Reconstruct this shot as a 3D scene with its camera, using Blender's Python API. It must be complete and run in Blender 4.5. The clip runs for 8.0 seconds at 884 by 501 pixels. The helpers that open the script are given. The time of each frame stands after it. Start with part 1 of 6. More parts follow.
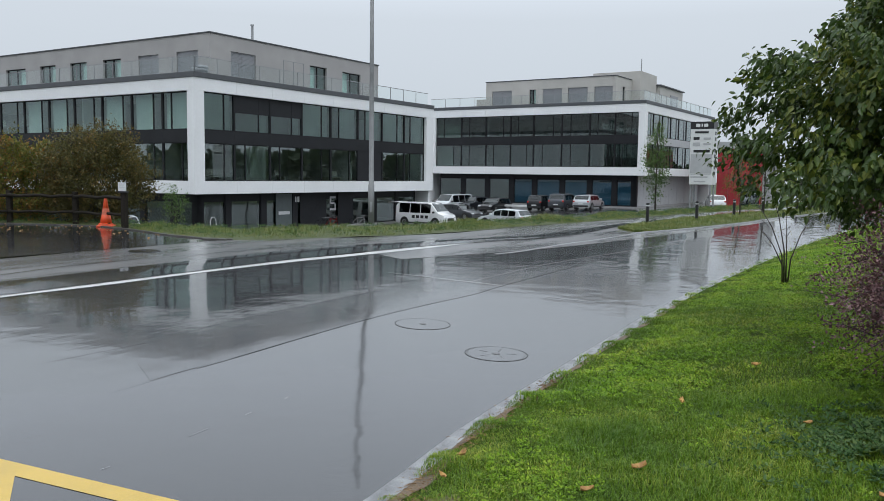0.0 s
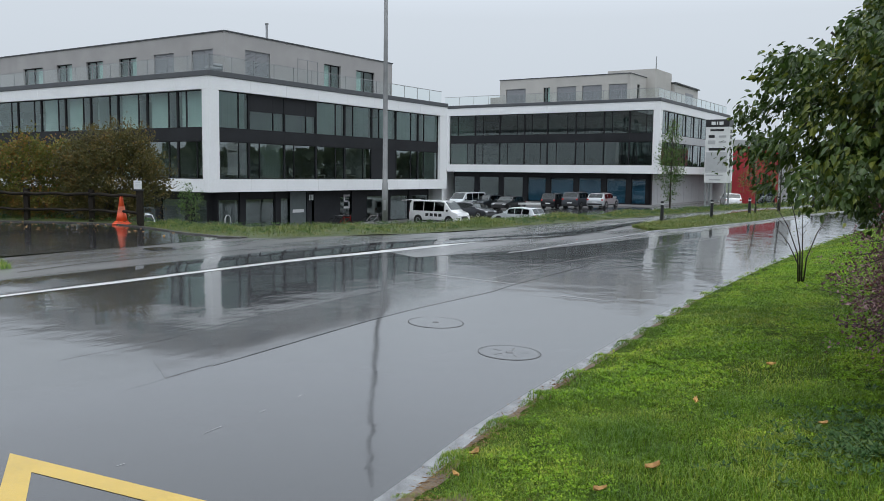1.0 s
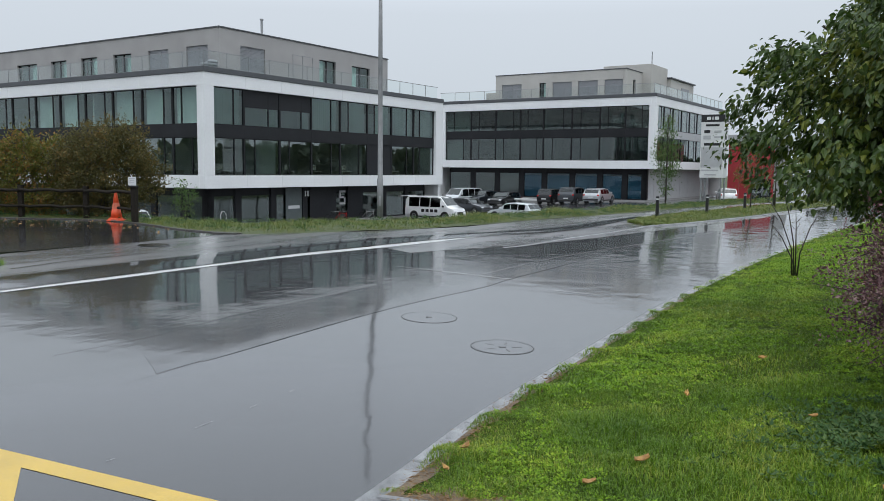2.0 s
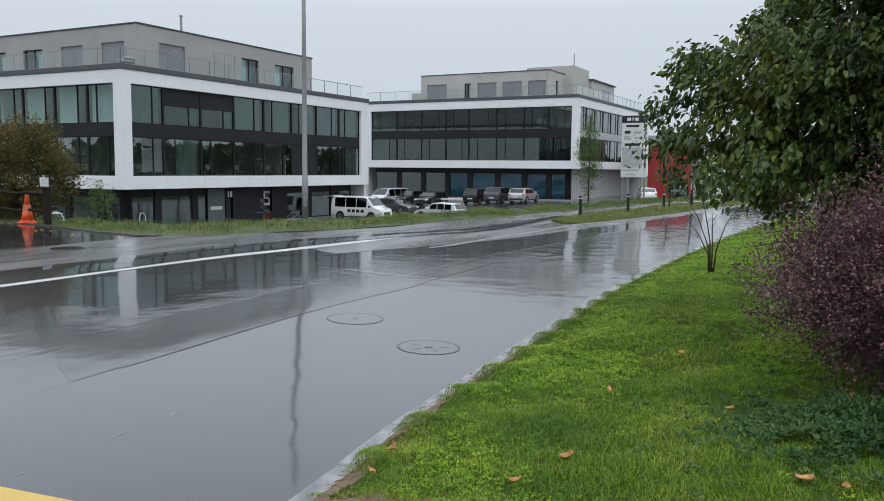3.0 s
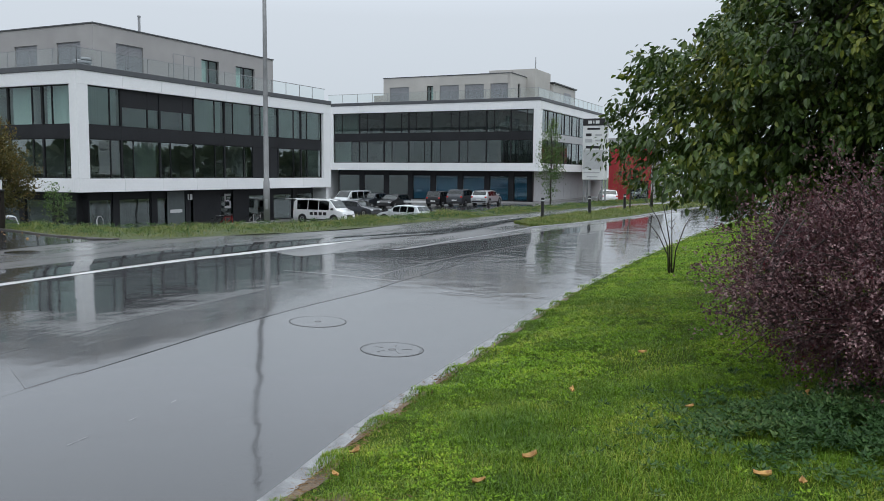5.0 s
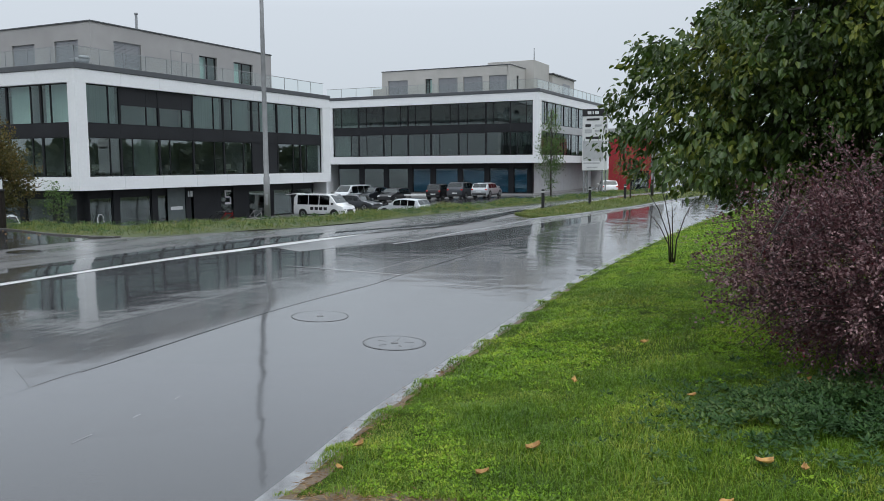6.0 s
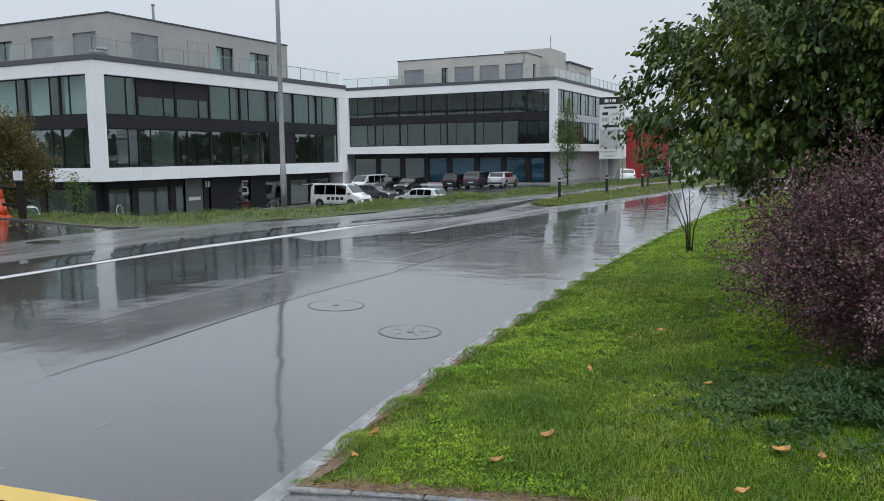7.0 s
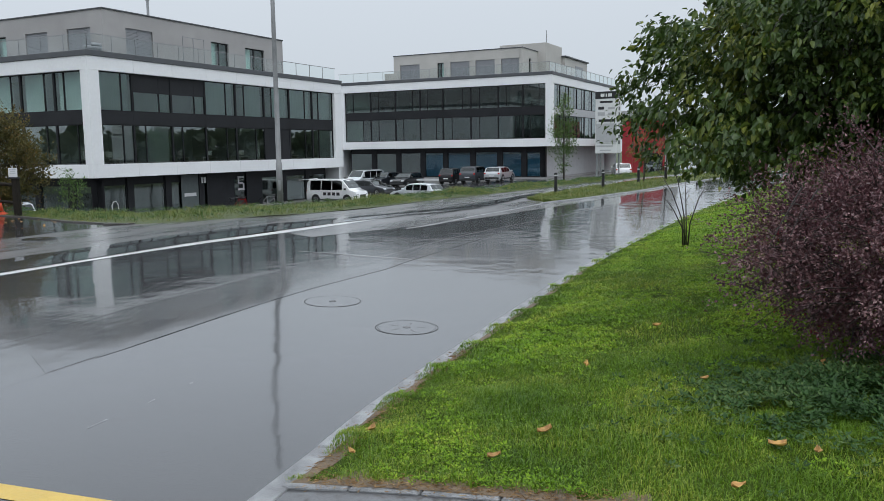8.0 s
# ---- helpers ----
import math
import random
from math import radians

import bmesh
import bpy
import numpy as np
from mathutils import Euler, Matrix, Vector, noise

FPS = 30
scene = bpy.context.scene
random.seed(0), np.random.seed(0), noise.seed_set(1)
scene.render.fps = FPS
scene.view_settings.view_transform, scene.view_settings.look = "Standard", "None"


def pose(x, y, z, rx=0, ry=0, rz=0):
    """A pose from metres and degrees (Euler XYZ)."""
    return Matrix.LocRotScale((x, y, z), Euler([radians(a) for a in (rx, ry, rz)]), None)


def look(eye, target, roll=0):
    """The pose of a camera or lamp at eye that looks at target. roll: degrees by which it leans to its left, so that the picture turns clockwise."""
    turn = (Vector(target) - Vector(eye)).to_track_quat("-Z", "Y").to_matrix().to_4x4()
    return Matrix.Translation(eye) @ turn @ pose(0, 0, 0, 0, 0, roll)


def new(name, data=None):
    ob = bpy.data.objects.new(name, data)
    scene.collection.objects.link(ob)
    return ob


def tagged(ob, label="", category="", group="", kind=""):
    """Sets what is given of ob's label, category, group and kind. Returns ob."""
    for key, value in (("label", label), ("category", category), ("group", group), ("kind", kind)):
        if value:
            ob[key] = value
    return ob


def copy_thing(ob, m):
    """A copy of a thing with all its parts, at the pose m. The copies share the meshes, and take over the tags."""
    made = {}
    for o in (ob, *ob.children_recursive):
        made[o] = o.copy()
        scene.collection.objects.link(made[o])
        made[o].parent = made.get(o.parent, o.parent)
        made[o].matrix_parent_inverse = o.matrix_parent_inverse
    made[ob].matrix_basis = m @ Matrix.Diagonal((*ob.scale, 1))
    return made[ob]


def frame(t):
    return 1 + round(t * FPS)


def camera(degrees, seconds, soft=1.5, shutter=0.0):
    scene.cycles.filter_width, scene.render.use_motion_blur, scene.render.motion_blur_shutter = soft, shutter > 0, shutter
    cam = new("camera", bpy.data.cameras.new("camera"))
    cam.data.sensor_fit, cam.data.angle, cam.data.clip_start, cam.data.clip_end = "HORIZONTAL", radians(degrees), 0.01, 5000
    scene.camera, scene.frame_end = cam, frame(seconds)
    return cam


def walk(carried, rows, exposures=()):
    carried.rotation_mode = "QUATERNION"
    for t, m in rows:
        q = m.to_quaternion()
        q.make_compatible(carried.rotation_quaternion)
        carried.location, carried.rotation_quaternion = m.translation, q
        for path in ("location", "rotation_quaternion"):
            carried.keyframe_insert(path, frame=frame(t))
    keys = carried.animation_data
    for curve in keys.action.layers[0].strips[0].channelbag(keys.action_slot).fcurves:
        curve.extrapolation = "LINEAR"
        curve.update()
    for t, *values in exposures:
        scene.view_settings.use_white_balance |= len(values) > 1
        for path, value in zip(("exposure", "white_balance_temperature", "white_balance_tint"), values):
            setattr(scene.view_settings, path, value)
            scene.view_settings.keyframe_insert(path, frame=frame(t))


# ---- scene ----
cam = camera(56.5, 8.0, 0.5)
PATH = [
    (0, (-0.009, 0.013, 2.154), (-0.006, 2.005, 1.972), 0.7),
    (0.5, (-0.009, 0.007, 2.155), (-0.028, 1.999, 1.97), 0.8),
    (1, (-0.006, 0.011, 2.16), (-0.036, 2.002, 1.973), 0.7),
    (2.3, (0.05, 0.021, 2.143), (0.038, 2.011, 1.945), 0.4),
    (2.5, (0.038, 0.037, 2.15), (0.072, 2.027, 1.952), 0.3),
    (3, (0.064, 0.051, 2.145), (0.219, 2.035, 1.95), 0.5),
    (3.5, (0.073, 0.073, 2.137), (0.276, 2.054, 1.946), 0.6),
    (4, (0.075, 0.062, 2.14), (0.311, 2.039, 1.954), 0.7),
    (4.5, (0.067, 0.055, 2.139), (0.306, 2.032, 1.955), 0.7),
    (6, (0.07, 0.04, 2.137), (0.311, 2.015, 1.932), -0.4),
    (6.5, (0.075, 0.031, 2.143), (0.292, 2.008, 1.931), -0.6),
    (7, (0.088, 0.042, 2.13), (0.288, 2.019, 1.9), -0.7),
    (7.5, (0.096, 0.061, 2.134), (0.296, 2.037, 1.895), -1.0),
    (8, (0.09, 0.046, 2.135), (0.298, 2.02, 1.893), -0.9),
]
walk(cam, [(t, look(eye, target, roll)) for t, eye, target, roll in PATH])


# ---- light ----
world = bpy.data.worlds.new("overcast")
scene.world = world
world.use_nodes = True
wn, wl = world.node_tree.nodes, world.node_tree.links
wn.clear()
w_out = wn.new("ShaderNodeOutputWorld")
w_bg = wn.new("ShaderNodeBackground")
w_sky = wn.new("ShaderNodeTexSky")
w_sky.sky_type = "NISHITA"
w_sky.sun_disc = False
w_sky.sun_elevation, w_sky.sun_rotation = radians(50), radians(200)
w_sky.air_density, w_sky.dust_density = 1.0, 4.0
w_dim = wn.new("ShaderNodeVectorMath")
w_dim.operation = "SCALE"
w_dim.inputs["Scale"].default_value = 0.07
w_co = wn.new("ShaderNodeTexCoord")
w_sep = wn.new("ShaderNodeSeparateXYZ")
w_ramp = wn.new("ShaderNodeValToRGB")
# overcast sky: about three times as bright overhead as at the horizon
w_ramp.color_ramp.elements[0].position, w_ramp.color_ramp.elements[0].color = 0.0, (0.59, 0.655, 0.725, 1)
w_ramp.color_ramp.elements[1].position, w_ramp.color_ramp.elements[1].color = 1.0, (1.66, 1.80, 1.93, 1)
w_mid = w_ramp.color_ramp.elements.new(0.18)
w_mid.color = (0.685, 0.75, 0.825, 1)
w_high = w_ramp.color_ramp.elements.new(0.28)
w_high.color = (0.92, 1.01, 1.13, 1)
w_mix = wn.new("ShaderNodeMix")
w_mix.data_type = "RGBA"
w_mix.inputs["Factor"].default_value = 0.92
wl.new(w_co.outputs["Generated"], w_sep.inputs[0])
wl.new(w_sep.outputs["Z"], w_ramp.inputs["Fac"])
wl.new(w_sky.outputs["Color"], w_dim.inputs[0])
wl.new(w_dim.outputs["Vector"], w_mix.inputs["A"])
wl.new(w_ramp.outputs["Color"], w_mix.inputs["B"])
wl.new(w_mix.outputs["Result"], w_bg.inputs["Color"])
w_bg.inputs["Strength"].default_value = 1.0
wl.new(w_bg.outputs[0], w_out.inputs["Surface"])

sun = new("sun", bpy.data.lights.new("sun", "SUN"))
sun.data.energy, sun.data.angle, sun.data.color = 0.6, radians(35), (1.0, 0.985, 0.955)
sun.matrix_world = look((0, 0, 60), (-12, 30, 0))


# ---- materials ----
def mat(name, color, rough=0.6, metal=0.0, var=0.12, scale=3.0, bump=0.0, bump_scale=60.0, color2=None,
        coat=0.0, spec=0.5, per_object=0.0, fine=40.0):
    """A surface with two scales of colour variation and fine relief."""
    m = bpy.data.materials.new(name)
    m.use_nodes = True
    nt = m.node_tree
    n, l = nt.nodes, nt.links
    p = n["Principled BSDF"]
    co = n.new("ShaderNodeTexCoord")
    big, small = n.new("ShaderNodeTexNoise"), n.new("ShaderNodeTexNoise")
    big.inputs["Scale"].default_value, big.inputs["Detail"].default_value = scale, 4
    small.inputs["Scale"].default_value, small.inputs["Detail"].default_value = fine, 3
    for t in (big, small):
        l.new(co.outputs["Object"], t.inputs["Vector"])
    add = n.new("ShaderNodeMath")
    add.operation = "MULTIPLY_ADD"
    add.inputs[1].default_value, add.inputs[2].default_value = 0.4, 0.0
    l.new(small.outputs["Fac"], add.inputs[0])
    add2 = n.new("ShaderNodeMath")
    add2.operation = "MULTIPLY_ADD"
    add2.inputs[1].default_value = 0.6
    l.new(big.outputs["Fac"], add2.inputs[0])
    l.new(add.outputs[0], add2.inputs[2])
    ramp = n.new("ShaderNodeValToRGB")
    c2 = color2 or [c * (1 - 2 * var) for c in color]
    c1 = color if color2 else [min(1, c * (1 + var)) for c in color]
    ramp.color_ramp.elements[0].position, ramp.color_ramp.elements[0].color = 0.32, (*c2, 1)
    ramp.color_ramp.elements[1].position, ramp.color_ramp.elements[1].color = 0.66, (*c1, 1)
    l.new(add2.outputs[0], ramp.inputs["Fac"])
    last = ramp.outputs["Color"]
    if per_object:
        info = n.new("ShaderNodeObjectInfo") if per_object > 0 else n.new("ShaderNodeNewGeometry")
        rnd = info.outputs["Random" if per_object > 0 else "Random Per Island"]
        k = abs(per_object)
        mr = n.new("ShaderNodeMapRange")
        mr.inputs["To Min"].default_value, mr.inputs["To Max"].default_value = 1 - k, 1 + k
        l.new(rnd, mr.inputs["Value"])
        mul = n.new("ShaderNodeVectorMath")
        mul.operation = "SCALE"
        l.new(last, mul.inputs[0])
        l.new(mr.outputs[0], mul.inputs["Scale"])
        last = mul.outputs[0]
    l.new(last, p.inputs["Base Color"])
    p.inputs["Roughness"].default_value = rough
    p.inputs["Metallic"].default_value = metal
    p.inputs["Specular IOR Level"].default_value = spec
    p.inputs["Coat Weight"].default_value = coat
    p.inputs["Coat Roughness"].default_value = 0.06
    if bump:
        bt, b = n.new("ShaderNodeTexNoise"), n.new("ShaderNodeBump")
        bt.inputs["Scale"].default_value, bt.inputs["Detail"].default_value = bump_scale, 4
        b.inputs["Strength"].default_value, b.inputs["Distance"].default_value = bump, 0.02
        l.new(co.outputs["Object"], bt.inputs["Vector"])
        l.new(bt.outputs["Fac"], b.inputs["Height"])
        l.new(b.outputs["Normal"], p.inputs["Normal"])
    return m


def leaf_mat(name, ca, cb, cc, rough=0.45, spec=0.35):
    """Leaves: a colour of its own for every leaf between three tones, with some light coming through."""
    m = bpy.data.materials.new(name)
    m.use_nodes = True
    n, l = m.node_tree.nodes, m.node_tree.links
    p = n["Principled BSDF"]
    geo = n.new("ShaderNodeNewGeometry")
    ramp = n.new("ShaderNodeValToRGB")
    ramp.color_ramp.elements[0].color, ramp.color_ramp.elements[1].color = (*ca, 1), (*cc, 1)
    ramp.color_ramp.elements.new(0.6).color = (*cb, 1)
    co = n.new("ShaderNodeTexCoord")
    tex = n.new("ShaderNodeTexNoise")
    tex.inputs["Scale"].default_value = 1.3
    mix = n.new("ShaderNodeMath")
    mix.operation = "MULTIPLY_ADD"
    mix.inputs[1].default_value = 0.6
    sub = n.new("ShaderNodeMath")
    sub.operation = "MULTIPLY_ADD"
    sub.inputs[1].default_value, sub.inputs[2].default_value = 1.2, -0.4
    l.new(co.outputs["Object"], tex.inputs["Vector"])
    l.new(tex.outputs["Fac"], sub.inputs[0])
    l.new(geo.outputs["Random Per Island"], mix.inputs[0])
    l.new(sub.outputs[0], mix.inputs[2])
    l.new(mix.outputs[0], ramp.inputs["Fac"])
    l.new(ramp.outputs["Color"], p.inputs["Base Color"])
    p.inputs["Roughness"].default_value = rough
    p.inputs["Specular IOR Level"].default_value = spec
    tr = n.new("ShaderNodeBsdfTranslucent")
    l.new(ramp.outputs["Color"], tr.inputs["Color"])
    ms = n.new("ShaderNodeMixShader")
    ms.inputs[0].default_value = 0.25
    l.new(p.outputs[0], ms.inputs[1])
    l.new(tr.outputs[0], ms.inputs[2])
    l.new(ms.outputs[0], n["Material Output"].inputs["Surface"])
    return m


def glass_mat(name, tint, gloss=1.0, base=0.07):
    """A tinted pane: see-through, with a mirror coat that grows towards grazing sight."""
    m = bpy.data.materials.new(name)
    m.use_nodes = True
    n, l = m.node_tree.nodes, m.node_tree.links
    n.remove(n["Principled BSDF"])
    t, g, f, s = (n.new("ShaderNodeBsdfTransparent"), n.new("ShaderNodeBsdfGlossy"), n.new("ShaderNodeLayerWeight"),
                  n.new("ShaderNodeMixShader"))
    t.inputs["Color"].default_value = (*tint, 1)
    g.inputs["Roughness"].default_value = 0.01
    g.inputs["Color"].default_value = (0.9 * gloss, 0.95 * gloss, 0.95 * gloss, 1)
    f.inputs["Blend"].default_value = 0.5
    pw, ma = n.new("ShaderNodeMath"), n.new("ShaderNodeMath")
    pw.operation, ma.operation = "POWER", "MULTIPLY_ADD"
    pw.inputs[1].default_value, ma.inputs[1].default_value, ma.inputs[2].default_value = 4.0, 0.9, base
    l.new(f.outputs["Facing"], pw.inputs[0])
    l.new(pw.outputs[0], ma.inputs[0])
    co, tex, b = n.new("ShaderNodeTexCoord"), n.new("ShaderNodeTexNoise"), n.new("ShaderNodeBump")
    tex.inputs["Scale"].default_value = 0.7
    b.inputs["Strength"].default_value, b.inputs["Distance"].default_value = 0.08, 0.03
    l.new(co.outputs["Object"], tex.inputs["Vector"])
    l.new(tex.outputs["Fac"], b.inputs["Height"])
    l.new(b.outputs["Normal"], g.inputs["Normal"])
    l.new(ma.outputs[0], s.inputs[0])
    l.new(t.outputs[0], s.inputs[1])
    l.new(g.outputs[0], s.inputs[2])
    l.new(s.outputs[0], n["Material Output"].inputs["Surface"])
    return m


def wet_mat(name, dry, wet_low, wet_high, grit=0.12, patch=0.35, stretch=(1, 1, 1), film=0.8, under=0.3, swells=1.0, stones=0.35, bald=0.9):
    """Wet tarmac: dark grains under a film of water that is thick here and thin there."""
    m = bpy.data.materials.new(name)
    m.use_nodes = True
    n, l = m.node_tree.nodes, m.node_tree.links
    p = n["Principled BSDF"]
    co = n.new("ShaderNodeTexCoord")
    mp = n.new("ShaderNodeMapping")
    mp.vector_type = "TEXTURE"
    mp.inputs["Rotation"].default_value = (0, 0, radians(62))
    mp.inputs["Scale"].default_value = stretch
    l.new(co.outputs["Object"], mp.inputs["Vector"])
    big, grain, rip = n.new("ShaderNodeTexNoise"), n.new("ShaderNodeTexNoise"), n.new("ShaderNodeTexNoise")
    big.inputs["Scale"].default_value, big.inputs["Detail"].default_value = patch, 5
    big.inputs["Roughness"].default_value = 0.6
    grain.inputs["Scale"].default_value, grain.inputs["Detail"].default_value = 90, 4
    rip.inputs["Scale"].default_value, rip.inputs["Detail"].default_value = 7.5, 4
    l.new(mp.outputs[0], big.inputs["Vector"])
    l.new(co.outputs["Object"], grain.inputs["Vector"])
    l.new(mp.outputs[0], rip.inputs["Vector"])
    col = n.new("ShaderNodeValToRGB")
    col.color_ramp.elements[0].position, col.color_ramp.elements[0].color = 0.35, (*[c * 0.55 for c in dry], 1)
    col.color_ramp.elements[1].position, col.color_ramp.elements[1].color = 0.65, (*dry, 1)
    l.new(grain.outputs["Fac"], col.inputs["Fac"])
    l.new(col.outputs["Color"], p.inputs["Base Color"])
    p.inputs["Roughness"].default_value = under
    p.inputs["Specular IOR Level"].default_value = 0.06
    p.inputs["Coat Weight"].default_value = 1.0
    p.inputs["Coat IOR"].default_value = 1.66
    ro = n.new("ShaderNodeMapRange")
    ro.inputs["From Min"].default_value, ro.inputs["From Max"].default_value = 0.38, 0.64
    ro.inputs["To Min"].default_value, ro.inputs["To Max"].default_value = wet_low, wet_high
    l.new(big.outputs["Fac"], ro.inputs["Value"])
    l.new(ro.outputs[0], p.inputs["Coat Roughness"])
    bare = n.new("ShaderNodeMapRange")
    bare.inputs["From Min"].default_value, bare.inputs["From Max"].default_value = 0.60, 0.70
    bare.inputs["To Min"].default_value, bare.inputs["To Max"].default_value = 1.0, bald
    speck = n.new("ShaderNodeTexNoise")
    speck.inputs["Scale"].default_value, speck.inputs["Detail"].default_value = 38, 5
    speck.inputs["Roughness"].default_value = 0.7
    l.new(co.outputs["Object"], speck.inputs["Vector"])
    l.new(speck.outputs["Fac"], bare.inputs["Value"])
    l.new(bare.outputs[0], p.inputs["Coat Weight"])
    b1, b2, b3, b4 = [n.new("ShaderNodeBump") for k in range(4)]
    b1.inputs["Strength"].default_value, b1.inputs["Distance"].default_value = grit, 0.006
    l.new(grain.outputs["Fac"], b1.inputs["Height"])
    l.new(b1.outputs["Normal"], p.inputs["Normal"])
    # the water's face: slow swells of the road, small ripples, and the stones' tips
    swell = n.new("ShaderNodeTexNoise")
    swell.inputs["Scale"].default_value, swell.inputs["Detail"].default_value = 1.1, 2
    l.new(co.outputs["Object"], swell.inputs["Vector"])
    b2.inputs["Strength"].default_value, b2.inputs["Distance"].default_value = 1.0, 0.006 * swells
    l.new(swell.outputs["Fac"], b2.inputs["Height"])
    b3.inputs["Strength"].default_value, b3.inputs["Distance"].default_value = film, 0.0012
    l.new(rip.outputs["Fac"], b3.inputs["Height"])
    l.new(b2.outputs["Normal"], b3.inputs["Normal"])
    tips = n.new("ShaderNodeTexNoise")
    tips.inputs["Scale"].default_value, tips.inputs["Detail"].default_value = 60, 2
    l.new(co.outputs["Object"], tips.inputs["Vector"])
    b4.inputs["Strength"].default_value, b4.inputs["Distance"].default_value = stones, 0.0010
    l.new(tips.outputs["Fac"], b4.inputs["Height"])
    l.new(b3.outputs["Normal"], b4.inputs["Normal"])
    l.new(b4.outputs["Normal"], p.inputs["Coat Normal"])
    return m


M_ASPHALT = wet_mat("wet_asphalt", (0.017, 0.018, 0.021), 0.035, 0.085, patch=0.8, stretch=(5.0, 1.0, 1.0), stones=0.13)
M_COARSE = wet_mat("wet_coarse_asphalt", (0.022, 0.022, 0.025), 0.05, 0.11, grit=0.5, patch=0.9, stretch=(4.0, 1.0, 1.0), film=1.0, under=0.4, stones=0.30, bald=0.45)
M_PATH = wet_mat("wet_path_asphalt", (0.17, 0.167, 0.167), 0.13, 0.26, patch=0.6, stretch=(4.0, 1, 1), bald=0.5)
M_YARD = wet_mat("wet_yard_asphalt", (0.035, 0.035, 0.038), 0.02, 0.08, patch=0.25)
M_CARPARK = wet_mat("wet_car_park", (0.05, 0.05, 0.055), 0.05, 0.2, patch=0.3)
M_LINE = mat("white_road_paint", (0.80, 0.81, 0.81), 0.35, var=0.12, scale=2, bump=0.2, bump_scale=120, coat=0.5)
M_YELLOW = mat("yellow_road_paint", (0.56, 0.37, 0.05), 0.4, var=0.08, scale=3, bump=0.2, bump_scale=120, coat=0.3)
M_WORN = mat("worn_white_road_paint", (0.30, 0.30, 0.305), 0.3, scale=4, fine=60, color2=(0.09, 0.09, 0.095), coat=0.8)
M_DARKSTONE = mat("dark_wet_edging", (0.045, 0.040, 0.036), 0.45, var=0.3, scale=8, bump=0.4, per_object=0.2, coat=0.3)
M_TAR = mat("tar_joint", (0.016, 0.016, 0.018), 0.2, var=0.2, coat=0.4)
M_KERB = mat("granite_kerb", (0.275, 0.28, 0.29), 0.4, var=0.34, scale=6, fine=130, bump=0.8, bump_scale=150, coat=0.4, per_object=0.12)
M_SOIL = mat("wet_soil", (0.15, 0.105, 0.065), 0.7, var=0.3, scale=9, bump=0.6, bump_scale=60)
M_TURF = mat("turf", (0.060, 0.092, 0.012), 0.95, spec=0.05, scale=1.6, fine=30, bump=0.6, bump_scale=70, color2=(0.026, 0.045, 0.008))
M_ROUGHTURF = mat("rough_turf", (0.075, 0.100, 0.030), 0.85, scale=0.8, fine=20, bump=0.6, bump_scale=40, color2=(0.045, 0.055, 0.020))
M_FIELD = mat("field", (0.06, 0.085, 0.03), 0.9, scale=0.05, fine=1.0, color2=(0.045, 0.055, 0.025))
M_BLADE = leaf_mat("grass_blade", (0.054, 0.128, 0.008), (0.150, 0.260, 0.016), (0.40, 0.42, 0.07), 0.45)
# clover tone raised so that it lightens the bank in place of light
M_WEED = leaf_mat("clover_leaf", (0.095, 0.205, 0.012), (0.205, 0.350, 0.020), (0.40, 0.50, 0.055), 0.5, 0.2)
M_STRAW = leaf_mat("verge_grass_blade", (0.075, 0.120, 0.022), (0.150, 0.195, 0.045), (0.34, 0.29, 0.12), 0.6)
M_TREELEAF = leaf_mat("tree_leaf", (0.024, 0.052, 0.012), (0.060, 0.105, 0.018), (0.21, 0.230, 0.030), 0.40, 0.45)
M_BERBERIS = leaf_mat("berberis_leaf", (0.048, 0.019, 0.023), (0.115, 0.046, 0.054), (0.42, 0.26, 0.26), 0.35, 0.6)
M_REDLEAF = leaf_mat("red_berberis_leaf", (0.16, 0.016, 0.025), (0.23, 0.025, 0.04), (0.28, 0.05, 0.06), 0.4)
M_COVER = leaf_mat("ground_cover_leaf", (0.020, 0.055, 0.016), (0.045, 0.105, 0.026), (0.15, 0.21, 0.07), 0.5, 0.25)
M_HEDGE_O = leaf_mat("autumn_leaf", (0.075, 0.120, 0.020), (0.17, 0.150, 0.030), (0.42, 0.160, 0.055), 0.55)
M_HEDGE_B = leaf_mat("brownish_leaf", (0.058, 0.066, 0.022), (0.120, 0.105, 0.032), (0.25, 0.15, 0.045), 0.55)
M_YOUNG = leaf_mat("young_tree_leaf", (0.060, 0.125, 0.030), (0.10, 0.18, 0.045), (0.18, 0.25, 0.07), 0.5)
M_BARK = mat("wet_bark", (0.045, 0.036, 0.030), 0.6, var=0.3, scale=14, bump=0.7, bump_scale=45)
M_TWIG = mat("dark_twig", (0.030, 0.022, 0.020), 0.5, var=0.2)
M_WHITE = mat("white_facade_panel", (0.80, 0.81, 0.82), 0.45, var=0.03, scale=0.35, fine=6)
M_DARK = mat("anthracite_panel", (0.018, 0.019, 0.022), 0.5, var=0.2, scale=0.6, fine=8, spec=0.25)
M_FRAME = mat("anthracite_window_frame", (0.012, 0.013, 0.015), 0.5, var=0.1, spec=0.25)
M_EAVE = mat("grey_roof_edge", (0.075, 0.080, 0.088), 0.5, var=0.08, scale=1)
M_RENDER = mat("grey_render", (0.37, 0.358, 0.355), 0.9, var=0.07, scale=0.6, fine=50, bump=0.2, bump_scale=90)
M_RENDER_B = mat("light_grey_render", (0.47, 0.455, 0.43), 0.9, var=0.06, scale=0.6, fine=50, bump=0.2, bump_scale=90)
